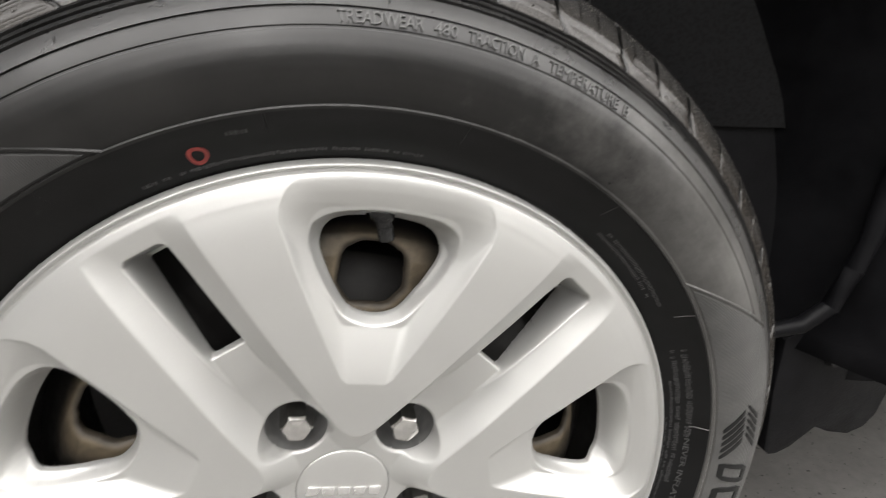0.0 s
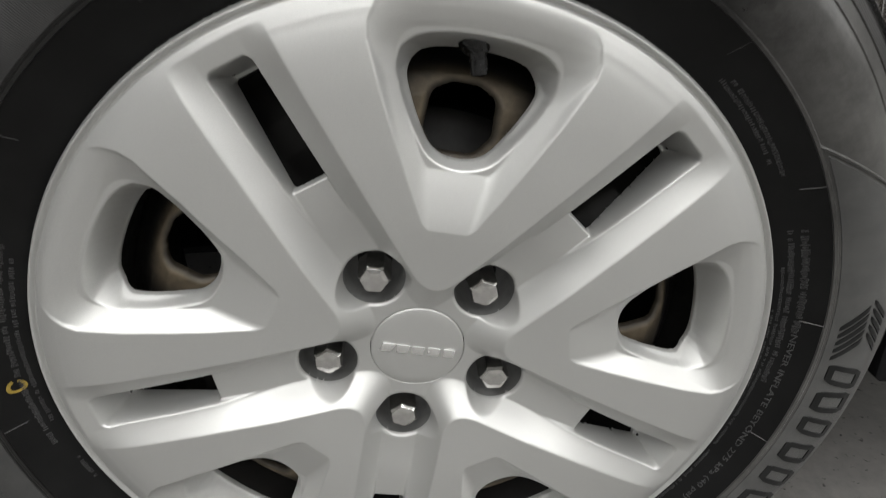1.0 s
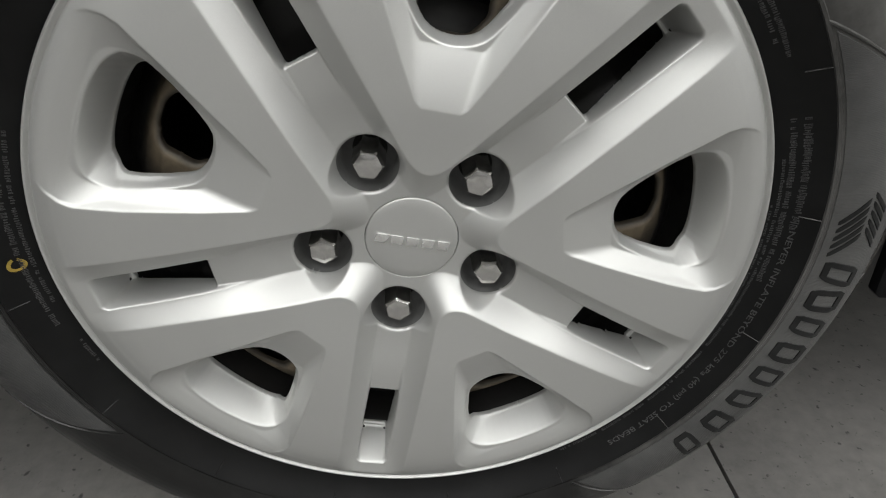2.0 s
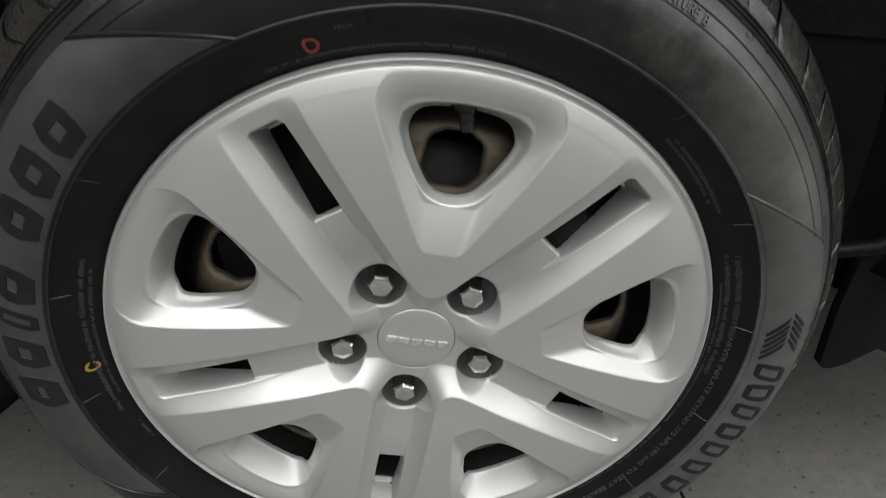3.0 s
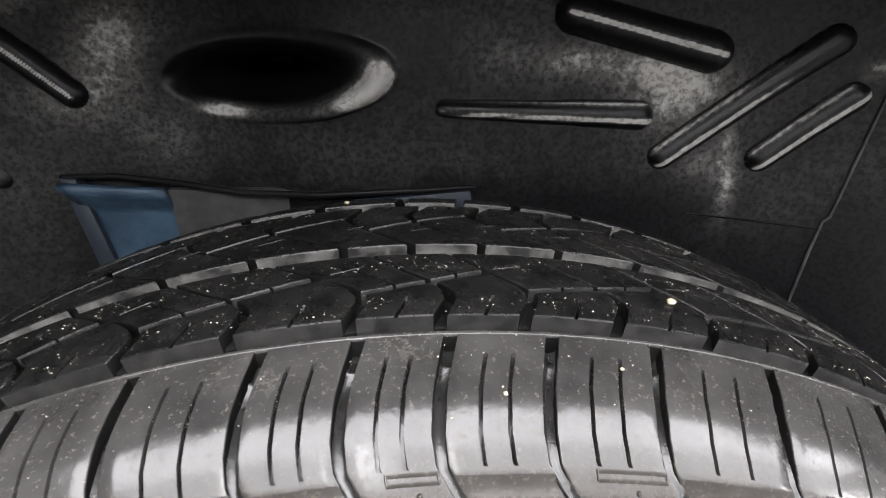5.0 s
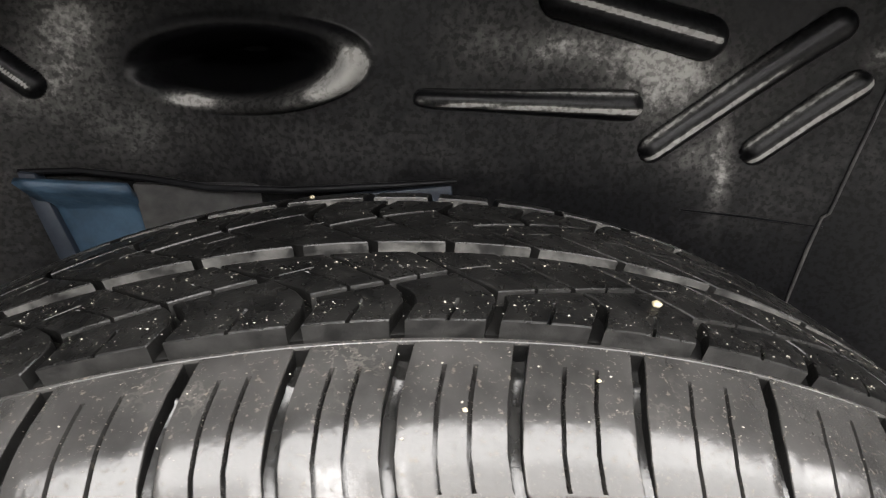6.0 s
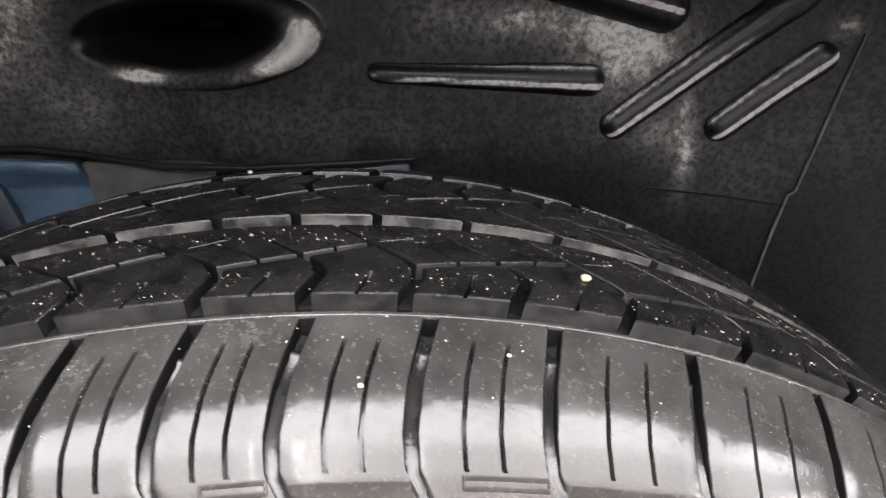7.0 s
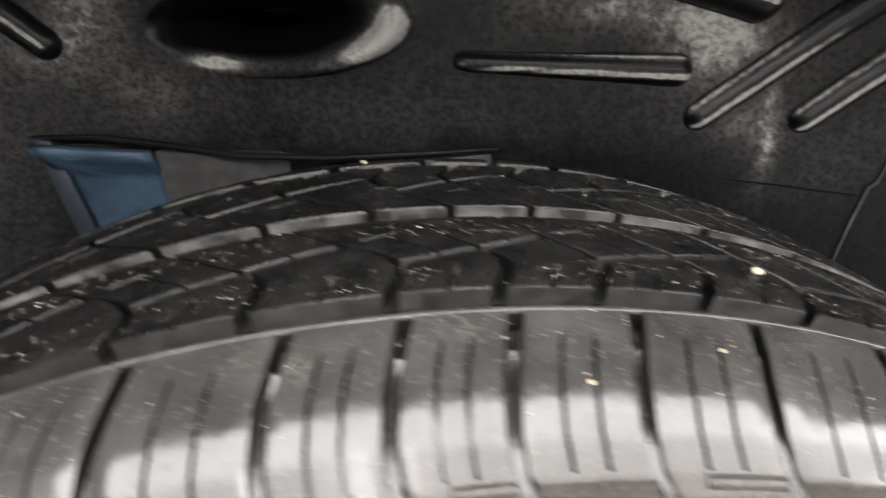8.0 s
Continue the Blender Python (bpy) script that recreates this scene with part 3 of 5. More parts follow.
def flash_line(theta, r0, r1):
    """A hair-thin mould line across the band."""
    vs = [on_side(theta + d, r, l) for r in (r0, (r0 + r1) / 2, r1) for d, l in ((-0.07, 0.1), (0.0, 0.55), (0.07, 0.1))]
    fs = [(3 * k + q, 3 * k + q + 1, 3 * k + q + 4, 3 * k + q + 3) for k in range(2) for q in range(2)]
    mesh_object("mould_line", vs, fs, SIDEWALL, tyre, "", False)


for k in range(16):
    flash_line(-4.3 + 22.4 * k, 259.0, 270.5)
for k in range(10):
    flash_line(8 + 37 * k, 319.5, 322.0)


def ring_mark(name, theta, r, outer, inner, a0, a1, mat, label):
    vs, fs = [], []
    steps = 40
    for k in range(steps + 1):
        a = radians(a0 + (a1 - a0) * k / steps)
        for rad in (inner, outer):
            w = rad * (1 + 0.05 * math.sin(3 * a + 1))
            vs.append(on_side(theta + w * math.cos(a) / r * 57.3, r + w * math.sin(a), 0.42))
    for k in range(steps):
        fs.append((2 * k, 2 * k + 1, 2 * k + 3, 2 * k + 2))
    mesh_object(name, vs, fs, mat, tyre, label)


ring_mark("paint_ring", -12.5, 253.2, 5.2, 3.1, 0, 360, RED, "small red painted inspection ring")
ring_mark("paint_ring", -89.2, 256.6, 4.8, 2.9, 15, 345, YELLOW, "small broken yellow painted ring")

# ---- tread: blocks between curved slots ----
SLOTS = [-36.9, -31.2, -24.6, -18.6, -13.25, -7.5, -3.12, 1.1, 5.95, 11.2, 17.65, 24.85, 32.6]
pitches = [4.4 if q < 0.35 else 5.3 if q < 0.7 else 6.5 for q in rng.random(54)]
scale = (SLOTS[0] + 360 - SLOTS[-1]) / sum(pitches)
for p in pitches[:-1]:
    SLOTS.append(SLOTS[-1] + p * scale)
NS = len(SLOTS)
DEG = 57.2958


def slot_at(k):
    return SLOTS[k % NS] + 360 * (k // NS)


# slots of the ribs beyond the middle groove, in step with the shoulder's but slightly closer where they were laid out anew
MID_SLOTS = [slot_at(k) + 2.45 for k in range(NS)]
for k, place in zip(range(2, 12), (-20.0, -14.6, -9.4, -4.2, -0.3, 3.8, 8.5, 13.6, 19.6, 26.6)):
    MID_SLOTS[k] = place


def mid_slot(k):
    return MID_SLOTS[k % NS] + 360 * (k // NS)


# rib: slot line (y, degrees, share of the pitch) with its half width in millimetres, and shift round the tyre;
# fore, aft: the y of the block's front and back edge at its two ends, for even and odd blocks (the zigzag runs over two blocks)
RIBS = [
    dict(name="shoulder_block", at=slot_at, fore=((5, 5), (5, 5)), aft=((46.9, 46.9), (46.9, 46.9)), ys=[5, 9, 13, 18.5, 29, 46.9], off=[0.5, -0.35, -0.85, -0.95, -0.75, 0], part=None,
         hw=[1.2, 1.4, 1.6, 1.75, 1.85, 2.0], shift=0.0, sipes=((0.35, 12.6, 39.6), (0.65, 12.6, 39.6)), mat=SHOULDER, rows=13, wall=7.2),
    dict(name="tread_block", at=slot_at, fore=((55.2, 55.2), (55.2, 55.2)), aft=((72.0, 78.0), (66.8, 71.6)), ys=[55.2, 59, 63.5, 67, 70, 73, 76, 80], off=[0, 0.3, 0.62, 0.55, 0.2, -0.35, -0.85, -1.5], part=None,
         hw=[2.1, 2.1, 1.9, 1.7, 1.5, 1.3, 1.2, 1.1], shift=3.86, sipes=((0.52, 55.0, 63.6),), mat=TREAD, rows=7, wall=7.4),
    dict(name="tread_block", at=slot_at, fore=((73.6, 79.6), (68.4, 73.2)), aft=((91.6, 91.6), (91.6, 91.6)), ys=[66, 70, 73, 76, 80, 85, 91.6], off=[0.55, 0.2, -0.3, -0.35, -0.2, 0, 0], part=[0, 0, 0, -0.12, -0.32, -0.53, -0.76],
         hw=[1.5, 1.3, 1.15, 1.1, 1.05, 1.0, 0.95], shift=3.86, sipes=((0.5, 68.0, 80.5),), mat=TREAD, rows=7, wall=7.4),
    dict(name="tread_block", at=mid_slot, fore=((99.6, 99.6), (99.6, 99.6)), aft=((115.5, 123.2), (123.6, 131.5)), ys=[99.6, 104, 110, 116, 121, 126, 132], off=[0, 0, 0, 0, 0, 0, 0], part=[0, -0.17, -0.42, -0.64, -0.8, -0.92, -1.05],
         hw=[1.6, 1.3, 1.0, 0.95, 0.95, 1.0, 1.0], shift=0.0, sipes=(), mat=TREAD, rows=6, wall=7.4),
    dict(name="tread_block", at=mid_slot, fore=((117.2, 124.9), (125.3, 133.2)), aft=((148, 148), (148, 148)), ys=[115, 121, 127, 133, 140, 148], off=[0, 0, 0, 0, 0, 0], part=[-0.6, -0.8, -0.95, -1.0, -0.86, -0.7],
         hw=[1.0, 1.1, 1.3, 1.6, 1.9, 2.1], shift=0.0, sipes=((0.5, 138, 149),), mat=TREAD, rows=6, wall=7.4),
    dict(name="shoulder_block", at=slot_at, fore=((157, 157), (157, 157)), aft=((194, 194), (194, 194)), ys=[157, 194], off=[0, 1.0], part=None, hw=[2.3, 1.8], shift=6.8, sipes=(), mat=TREAD, rows=7, wall=7.0),
]


block_walls = (0, 0)


def block_data(rib, k):
    """One tread block: a top that follows the crown, rounded edges, cut sipes and walls down into the grooves."""
    at, shift = rib["at"], rib["shift"]
    c0, c1 = at(k) + shift, at(k + 1) + shift
    fore, aft = rib["fore"][k % 2], rib["aft"][k % 2]
    mm = DEG / 360.0

    def line(c, q, y):
        along = np.interp(y, rib["ys"], rib["part"]) * (at(q) - at(q - 1)) if rib["part"] else 0.0
        return c + np.interp(y, rib["ys"], rib["off"]) + along

    def left(y):
        return line(c0, k, y) + np.interp(y, rib["ys"], rib["hw"]) * mm

    def right(y):
        return line(c1, k + 1, y) - np.interp(y, rib["ys"], rib["hw"]) * mm
    width = (c1 - c0) / mm - 4
    e = 0.55 / width
    cols = [(0.0, None), (e * 0.35, None), (e, None)]
    marks = [f for f, *_ in rib["sipes"]]
    base = list(np.linspace(0, 1, 8)[1:-1])
    for q, f in enumerate(marks):
        base = [b for b in base if abs(b - f) > 0.07]
    half = 0.62 / width
    for b in base:
        cols.append((b, None))
    for q, f in enumerate(marks):
        cols += [(f - half, None), (f - half * 0.8, q), (f + half * 0.8, q), (f + half, None)]
    cols += [(1 - e, None), (1 - e * 0.35, None), (1.0, None)]
    cols.sort(key=lambda c: c[0])
    span = aft[0] - fore[0]
    d = 0.55 / span
    rows = [0.0, d * 0.35, d] + list(np.linspace(0, 1, rib["rows"])[1:-1]) + [1 - d, 1 - d * 0.35, 1.0]
    for _, ya, yb in rib["sipes"]:
        for yy in (ya, ya + 0.7, yb - 0.7, yb):
            f = (yy - fore[0]) / span
            if 0.03 < f < 0.97:
                rows = [r for r in rows if abs(r - f) > 0.012 or r < d * 1.1 or r > 1 - d * 1.1] + [f]
    sunk = rib["mat"] is SHOULDER and k % 2 == 1
    if sunk:
        rows = [r for r in rows if abs(r * span + fore[0] - 11.0) > 0.6] + [(q - fore[0]) / span for q in (10.5, 11.1, 11.4)]
    rows = sorted(rows)
    nr, nc = len(rows), len(cols)
    vs, fs = [], []
    for ci, (s, sipe) in enumerate(cols):
        y0 = fore[0] + (fore[1] - fore[0]) * s
        y1 = aft[0] + (aft[1] - aft[0]) * s
        for ri, f in enumerate(rows):
            y = y0 + (y1 - y0) * f
            lift = 0.0
            edge = min(ci, nc - 1 - ci, ri, nr - 1 - ri)
            if edge == 0:
                lift = -0.6
            elif edge == 1:
                lift = -0.16
            a, b = left(y), right(y)
            t = a + (b - a) * s
            if sipe is not None:
                _, ya, yb = rib["sipes"][sipe]
                if ya + 0.3 < y < yb - 0.3:
                    lift = -4.5
            if sunk and y < 11.2:
                lift -= 1.0 if y < 10.8 else 0.15
            vs.append(on_tread(t, y, lift))
    for i in range(nc - 1):
        for j in range(nr - 1):
            a = i * nr + j
            fs.append((a, a + 1, a + nr + 1, a + nr))
    loop = [i * nr for i in range(nc)] + [(nc - 1) * nr + j for j in range(1, nr)] + [i * nr + nr - 1 for i in range(nc - 2, -1, -1)] + [j for j in range(nr - 2, 0, -1)]
    n = len(vs)
    for q in loop:
        x, y, z = vs[q]
        r = math.hypot(x, z)
        wall = np.interp(y * 1000, [5, 12, 25, 172, 192], [1.2, 4.6, rib["wall"], rib["wall"], 3])
        g = (r - (wall + 0.3) / 1000) / r
        vs.append((x * g, y, z * g))
    global block_walls
    m = len(loop)
    block_walls = (m, nc - 1)
    for q in range(m):
        fs.append((loop[q], n + q, n + (q + 1) % m, loop[(q + 1) % m]))
    return vs, fs


for rib in RIBS:
    far_v, far_f = [], []
    for k in range(NS):
        mid = (rib["at"](k) + rib["at"](k + 1)) / 2 + rib["shift"]
        mid = (mid + 180) % 360 - 180
        v, f = block_data(rib, k)
        if -72 < mid < 72:
            f = [q[::-1] for q in f]
            ob = mesh_object(rib["name"], v, f, rib["mat"], tyre, "", True, 28)
            ob.data.materials.append(GROOVE)
            ob.data.materials.append(LIT_WALL if rib["fore"][0][0] in (99.6, 157) else EDGE)
            m, front = block_walls
            ids = np.zeros(len(f), np.int32)
            ids[-m:] = 1
            ids[-m:][:front] = 2
            ob.data.polygons.foreach_set("material_index", ids)
        else:
            n = len(far_v)
            far_v += v
            far_f += [tuple(x + n for x in q[::-1]) for q in f]
    tagged(mesh_object("tread_rest", far_v, far_f, rib["mat"], tyre, "", True, 28), kind="stuff")


# the continuous rim along the inner edge of the shoulder
v, f = lathe_data([((crown(y) + d) / 1000, y / 1000) for y, d in ((46.5, -6.0), (46.6, -0.9), (46.75, -0.2), (47.0, 0.0), (47.5, 0.12), (47.9, 0.02), (48.2, -0.3), (48.5, -7.6))], 300)
rim_ob = mesh_object("shoulder_rim", v, f, SHOULDER, tyre, "", True, 35)
rim_ob.data.materials.append(GROOVE)
rim_ob.data.polygons.foreach_set("material_index", np.array([1, 0, 0, 0, 0, 0, 0] * 300, np.int32))


def slot_floor(k):
    """The glossy hollow floor of a shoulder slot: deep behind a tie bar at its inner end, rising to the foot."""
    rib, c = RIBS[0], slot_at(k)
    vs, fs = [], []
    for y in (46.4, 41.0, 40.4, 39.4, 38.8, 32, 26, 22, 18.5, 15, 13, 11, 9, 7.5, 6.2, 5.2, 4.7):
        deep = np.interp(y, [4.7, 5.2, 6.2, 9, 13, 18.5, 26, 38.8, 39.4, 40.4, 41, 47], [1.6, 0.75, 0.55, 1.1, 2.1, 3.3, 4.8, 5.4, 4.8, 4.8, 5.8, 6.0])
        half = np.interp(y, rib["ys"], rib["hw"]) + 0.35
        for q in range(9):
            f = q / 4 - 1
            vs.append(on_tread(c + np.interp(y, rib["ys"], rib["off"]) + f * half * DEG / 360.0, y, -deep + 0.9 * f * f))
    for i in range(16):
        for q in range(8):
            a = i * 9 + q
            fs.append((a, a + 1, a + 10, a + 9))
    mesh_object("slot_floor", vs, fs, SLOT, tyre, "", True, 50)


for k in list(range(0, 13)) + list(range(NS - 5, NS)):
    slot_floor(k)

# the bridges that tie each row of blocks together at the bottom of its slots
for rib in RIBS[1:]:
    y0, y1 = min(rib["fore"][0] + rib["fore"][1]) + 0.4, max(rib["aft"][0] + rib["aft"][1]) - 0.4
    prof = [((crown(y) - d) / 1000, y / 1000) for y, d in ((y0, 8.2), (y0 + 0.3, 5.6), (y0 + 1.2, 5.2), ((y0 + y1) / 2, 5.2), (y1 - 1.2, 5.2), (y1 - 0.3, 5.6), (y1, 8.2))]
    v, f = lathe_data(prof, 240)
    mesh_object("slot_bridge", v, f, GROOVE, tyre, "", True, 40)


# short sipes that run into the middle blocks beside their slots
def cross_sipe(t0, y0, t1, y1):
    # raised pale strip, added for the sipe's lit far wall
    vs, fs = [], []
    for q in range(5):
        f = q / 4
        for dy, lift in ((-0.45, -0.1), (-0.2, 0.16), (0.1, 0.16), (0.3, -0.1)):
            vs.append(on_tread(t0 + (t1 - t0) * f, y0 + (y1 - y0) * f + dy, lift))
    for q in range(4):
        for w in range(3):
            i = q * 4 + w
            fs.append((i, i + 4, i + 5, i + 1))
    mesh_object("sipe_lit_wall", vs, fs, EDGE, tyre, "", True, 40)


for k in range(0, 13):
    c, p = slot_at(k) + 3.86, slot_at(k) - slot_at(k - 1)
    if k % 2:
        cross_sipe(c - 1.05, 80.2, c + 0.55, 83.2)
    m, p = mid_slot(k), mid_slot(k + 1) - mid_slot(k)
    cross_sipe(m + 0.02 * p, 112.5 + 5 * (k % 2), m + 0.28 * p, 115.2 + 5 * (k % 2))

# shallow moulded frames with a dot at the foot of the shoulder blocks
def foot_frame(k):
    c0, c1 = slot_at(k), slot_at(k + 1)
    a, b = c0 + 0.95, c1 - 1.05
    vs, fs = [], []
    for (ta, ya), (tb, yb) in (((a, 11.8), (b, 11.8)), ((a + 0.05, 10.4), (b + 0.05, 10.4)), ((a + 0.03, 12.0), (a + 0.07, 10.2)), ((b - 0.03, 12.0), (b + 0.03, 10.2)),
                                 ((a + 0.5, 7.0), (b + 0.6, 7.0)), ((a + 0.6, 6.0), (b + 0.7, 6.0)), ((a + 0.5, 7.2), (a + 0.6, 5.8)), ((b + 0.6, 7.2), (b + 0.7, 5.8))):
        for q in range(9):
            f = q / 8
            for d, lift in ((-0.38, 0.0), (-0.16, 0.5), (0.16, 0.5), (0.38, 0.0)):
                t, y = (ta + (tb - ta) * f, ya + d) if ya == yb else (ta + (tb - ta) * f - d * DEG / 345.0, ya + (yb - ya) * f)
                vs.append(on_tread(t, y, lift))
        n = len(vs) - 36
        for q in range(8):
            for w in range(3):
                i = n + q * 4 + w
                fs.append((i, i + 1, i + 5, i + 4))
    mesh_object("moulded_line", vs, fs, SHOULDER, tyre, "", True, 40)
    bm = bmesh.new()
    bmesh.ops.create_uvsphere(bm, u_segments=10, v_segments=6, radius=0.0008)
    bmesh.ops.translate(bm, vec=on_tread((a + b) / 2 + 0.3, 8.6, -0.1), verts=bm.verts)
    part("moulded_dot", bm, SHOULDER, tyre)


for k in list(range(0, 13)) + list(range(NS - 6, NS)):
    if k % 2 == 0:
        foot_frame(k)


# ---- the wheel cover ----
C36, S36 = math.cos(radians(36)), math.sin(radians(36))


def fold(x, y):
    """Into one half of a spoke: u along the window's axis, v away from it."""
    a = np.arctan2(y, x) - (PHI - radians(36))
    a = (a + radians(36)) % radians(72) - radians(36)
    r = np.hypot(x, y)
    return r * np.cos(a), np.abs(r * np.sin(a)), r


OUTER = [(101, -9), (109, -16.5), (198, -58.5), (214, -60), (229, -50), (237, 0), (229, 50), (214, 60), (198, 58.5), (109, 16.5), (101, 9)]
HOLE = [(145, -7), (151, -17), (182, -32.5), (189, -32.5), (195, -26), (197.5, 0), (195, 26), (189, 32.5), (182, 32.5), (151, 17), (145, 7)]


def soften(poly, times):
    """Cuts a polygon's corners round."""
    for _ in range(times):
        poly = [q for a, b in zip(poly, poly[1:] + poly[:1]) for q in ((0.75 * a[0] + 0.25 * b[0], 0.75 * a[1] + 0.25 * b[1]), (0.25 * a[0] + 0.75 * b[0], 0.25 * a[1] + 0.75 * b[1]))]
    return poly


OUTER, HOLE = soften(OUTER, 1), soften(HOLE, 2)


def window_outer(u, v, r):
    return np.maximum(sd_polygon(u, v, OUTER) - 1.5, r - 232.0)


def window_hole(u, v):
    return sd_polygon(u, v, HOLE) - 4.5


def slot_rim(uc, vc):
    qx, qy = np.abs(uc - 161.7) - 56.7 + 6, np.abs(vc) - 12.4 + 6
    return np.hypot(np.maximum(qx, 0), np.maximum(qy, 0)) + np.minimum(np.maximum(qx, qy), 0) - 6


def slot_hole(uc, vc):
    qx, qy = np.abs(uc - 173.6) - 33.0 + 2.0, np.abs(vc) - 10.9 + 2.0
    return np.hypot(np.maximum(qx, 0), np.maximum(qy, 0)) + np.minimum(np.maximum(qx, qy), 0) - 2.0


def soft_min(p, q, k):
    """The lesser of two, with a rounded change over."""
    f = np.clip(0.5 + 0.5 * (q - p) / k, 0, 1)
    return q * (1 - f) + p * f - k * f * (1 - f)


def flowing(knots, heights, upto):
    """A profile through the knots, rounded over 16 mm as far as upto."""
    raw = np.interp(ARC, knots, heights)
    even = np.mean([np.interp(ARC + q, knots, heights) for q in np.linspace(-8, 8, 17)], 0)
    w = smooth01((upto - ARC) / 6.0)
    return even * w + raw * (1 - w)


ARC = np.linspace(0, 250, 2501)
PLATEAU = flowing([0, 62, 105, 150, 190, 212, 224, 230, 234.4, 235.3, 236.2, 237.2, 238.4, 239.3, 240.3], [-1, 0.5, 5.5, 8.0, 8.8, 8.0, 5.8, 4.0, 2.4, -0.4, -0.4, 2.6, 3.2, 2.2, -1.5], 226.0)
CHANNEL = flowing([0, 78, 95, 110, 140, 170, 205, 222, 234], [-18, -17.8, -15.8, -12.2, -4.2, -1.2, 0.6, 3.0, 5.0], 250.0)
CHANNEL_FLOOR = flowing([0, 78, 95, 110, 118, 140, 240], [-18, -17.8, -15.8, -12.2, -10.6, -8.6, -8.6], 250.0)


def cover_raw(x, y):
    u, v, r = fold(x, y)
    uc, vc = u * C36 + v * S36, np.abs(-u * S36 + v * C36)
    d2 = u * S36 + v * C36
    d1 = np.where(uc < 0, r, vc)
    k = 26.0
    hh = np.clip(0.5 + 0.5 * (d2 - d1) / k, 0, 1)
    d = d2 * (1 - hh) + d1 * hh - k * hh * (1 - hh)
    plateau, low, floor_h = np.interp(r, ARC, PLATEAU), np.interp(uc, ARC, CHANNEL), np.interp(uc, ARC, CHANNEL_FLOOR)
    s = np.clip((d - 13.2) / 14.6, 0, 1) ** 1.2
    low = np.minimum(low, plateau)
    h = low + (plateau - low) * s
    rim = slot_rim(uc, vc)
    deep = np.interp(uc, [140, 205], [-14.0, -31.0])
    side_wall = low + (deep - low) * np.clip(np.minimum(12.4 - vc, -rim * 3) / 1.4, 0, 1)
    end_wall = low + (deep - low) * np.clip((218.0 - uc) / 9.0, 0, 1)
    wall = np.maximum(side_wall, end_wall)
    inside = np.where(uc < 140.6, np.maximum(floor_h, wall), wall)
    h = np.where(rim < 0, np.minimum(h, inside), h)
    a = -window_outer(u, v, r)
    lip = np.interp(u, [137, 150, 186, 200, 208, 214], [-4.6, -4.4, -3.6, -2.4, -1.0, 0.0])
    deep_edge = np.interp(u, [141, 160, 190, 202], [-13.5, -17.0, -22.0, -27.0])
    flank = (u - 109) * 0.4392 - (v - 18.2) * 0.8984
    band = np.clip(soft_min(soft_min(flank / 10.4, (u - 101.5) / 35.0, 0.3), (232.0 - r) / 17.5, 2.2), 0, 1)
    inner = np.clip(1.0 - window_hole(u, v) / np.interp(u, [150, 182, 200], [3.4, 4.6, 11.0]), 0, 1)
    hw = plateau + (lip - plateau) * band
    hw = hw + (deep_edge - hw) * inner
    hw = np.maximum(hw, h - 1.6 * np.maximum(a, 0))
    h = np.where(a > 0, np.minimum(h, hw), h)
    nut = np.hypot(uc - 63.2, vc) - 20.6
    h = np.minimum(h, low + 3.6 * np.maximum(nut - 0.4, 0))
    h = h - 1.2 * np.clip(1 - nut / 1.6, 0, 1) ** 2
    return h


def cover_height(x, y):
    total = cover_raw(x, y) * 2
    for k in range(8):
        a = k * math.pi / 4
        rad = 0.5 if k % 2 else 1.0
        total = total + cover_raw(x + rad * math.cos(a), y + rad * math.sin(a))
    return total / 10


def cut_window(x, y):
    u, v, r = fold(x, y)
    return window_hole(u, v)


def cut_slot(x, y):
    u, v, r = fold(x, y)
    return slot_hole(u * C36 + v * S36, -u * S36 + v * C36)


def cut_nut(x, y):
    u, v, r = fold(x, y)
    return np.hypot(u * C36 + v * S36 - 63.2, -u * S36 + v * C36) - 20.6


def cut_cap(x, y):
    return np.hypot(x, y) - 33.0


def cut_rim(x, y):
    return 240.3 - np.hypot(x, y)


cover = sheet_mesh("wheel_cover", sheet(243, 0.62, cover_height, [cut_window, cut_slot, cut_nut, cut_cap, cut_rim]), 4.0, SILVER, wheel,
                   "silver painted five-spoke plastic wheel cover")
for k in range(5):
    a = PHI - radians(72 * k)
    cx, cz = 0.0632 * math.cos(a), 0.0632 * math.sin(a)
    v, f = lathe_data([(0.0206, 0.0205), (0.0204, 0.0225), (0.0194, 0.032), (0.0186, 0.046), (0.012, 0.0465)], 48)
    mesh_object("nut_well", [(x + cx, y, z + cz) for x, y, z in v], f, WELL, cover, "dull grey nut well")
bevel_cap = [(0.0327, 0.0215), (0.0326, 0.0185), (0.0322, 0.0176), (0.0314, 0.0172), (0.025, 0.0167), (0.017, 0.0163), (0.008, 0.0161), (0.00001, 0.016)]
v, f = lathe_data(bevel_cap, 96)
mesh_object("centre_cap", v, f, SILVER, cover, "smooth silver round centre cap", True, 40)
for k, wide in enumerate((9.2, 9.4, 9.2, 9.4, 8.6)):
    bm = box_bm(0, 0, 0, wide / 1000, 0.0022, 0.0070, 0.0007)
    for q in bm.verts:
        q.co.x += q.co.z * 0.35 if k < 1 else 0
        if q.co.z < 0:
            q.co.x *= 0.86
    lean = radians(11.5)
    x = (k - 2) * 0.0109
    bmesh.ops.rotate(bm, matrix=Matrix.Rotation(lean, 3, "Y"), verts=bm.verts)
    bmesh.ops.translate(bm, vec=(x * math.cos(lean) + 0.0003, 0.0164, -x * math.sin(lean) - 0.0015), verts=bm.verts)
    part("badge_block", bm, BADGE, cover, "small bright raised badge block")


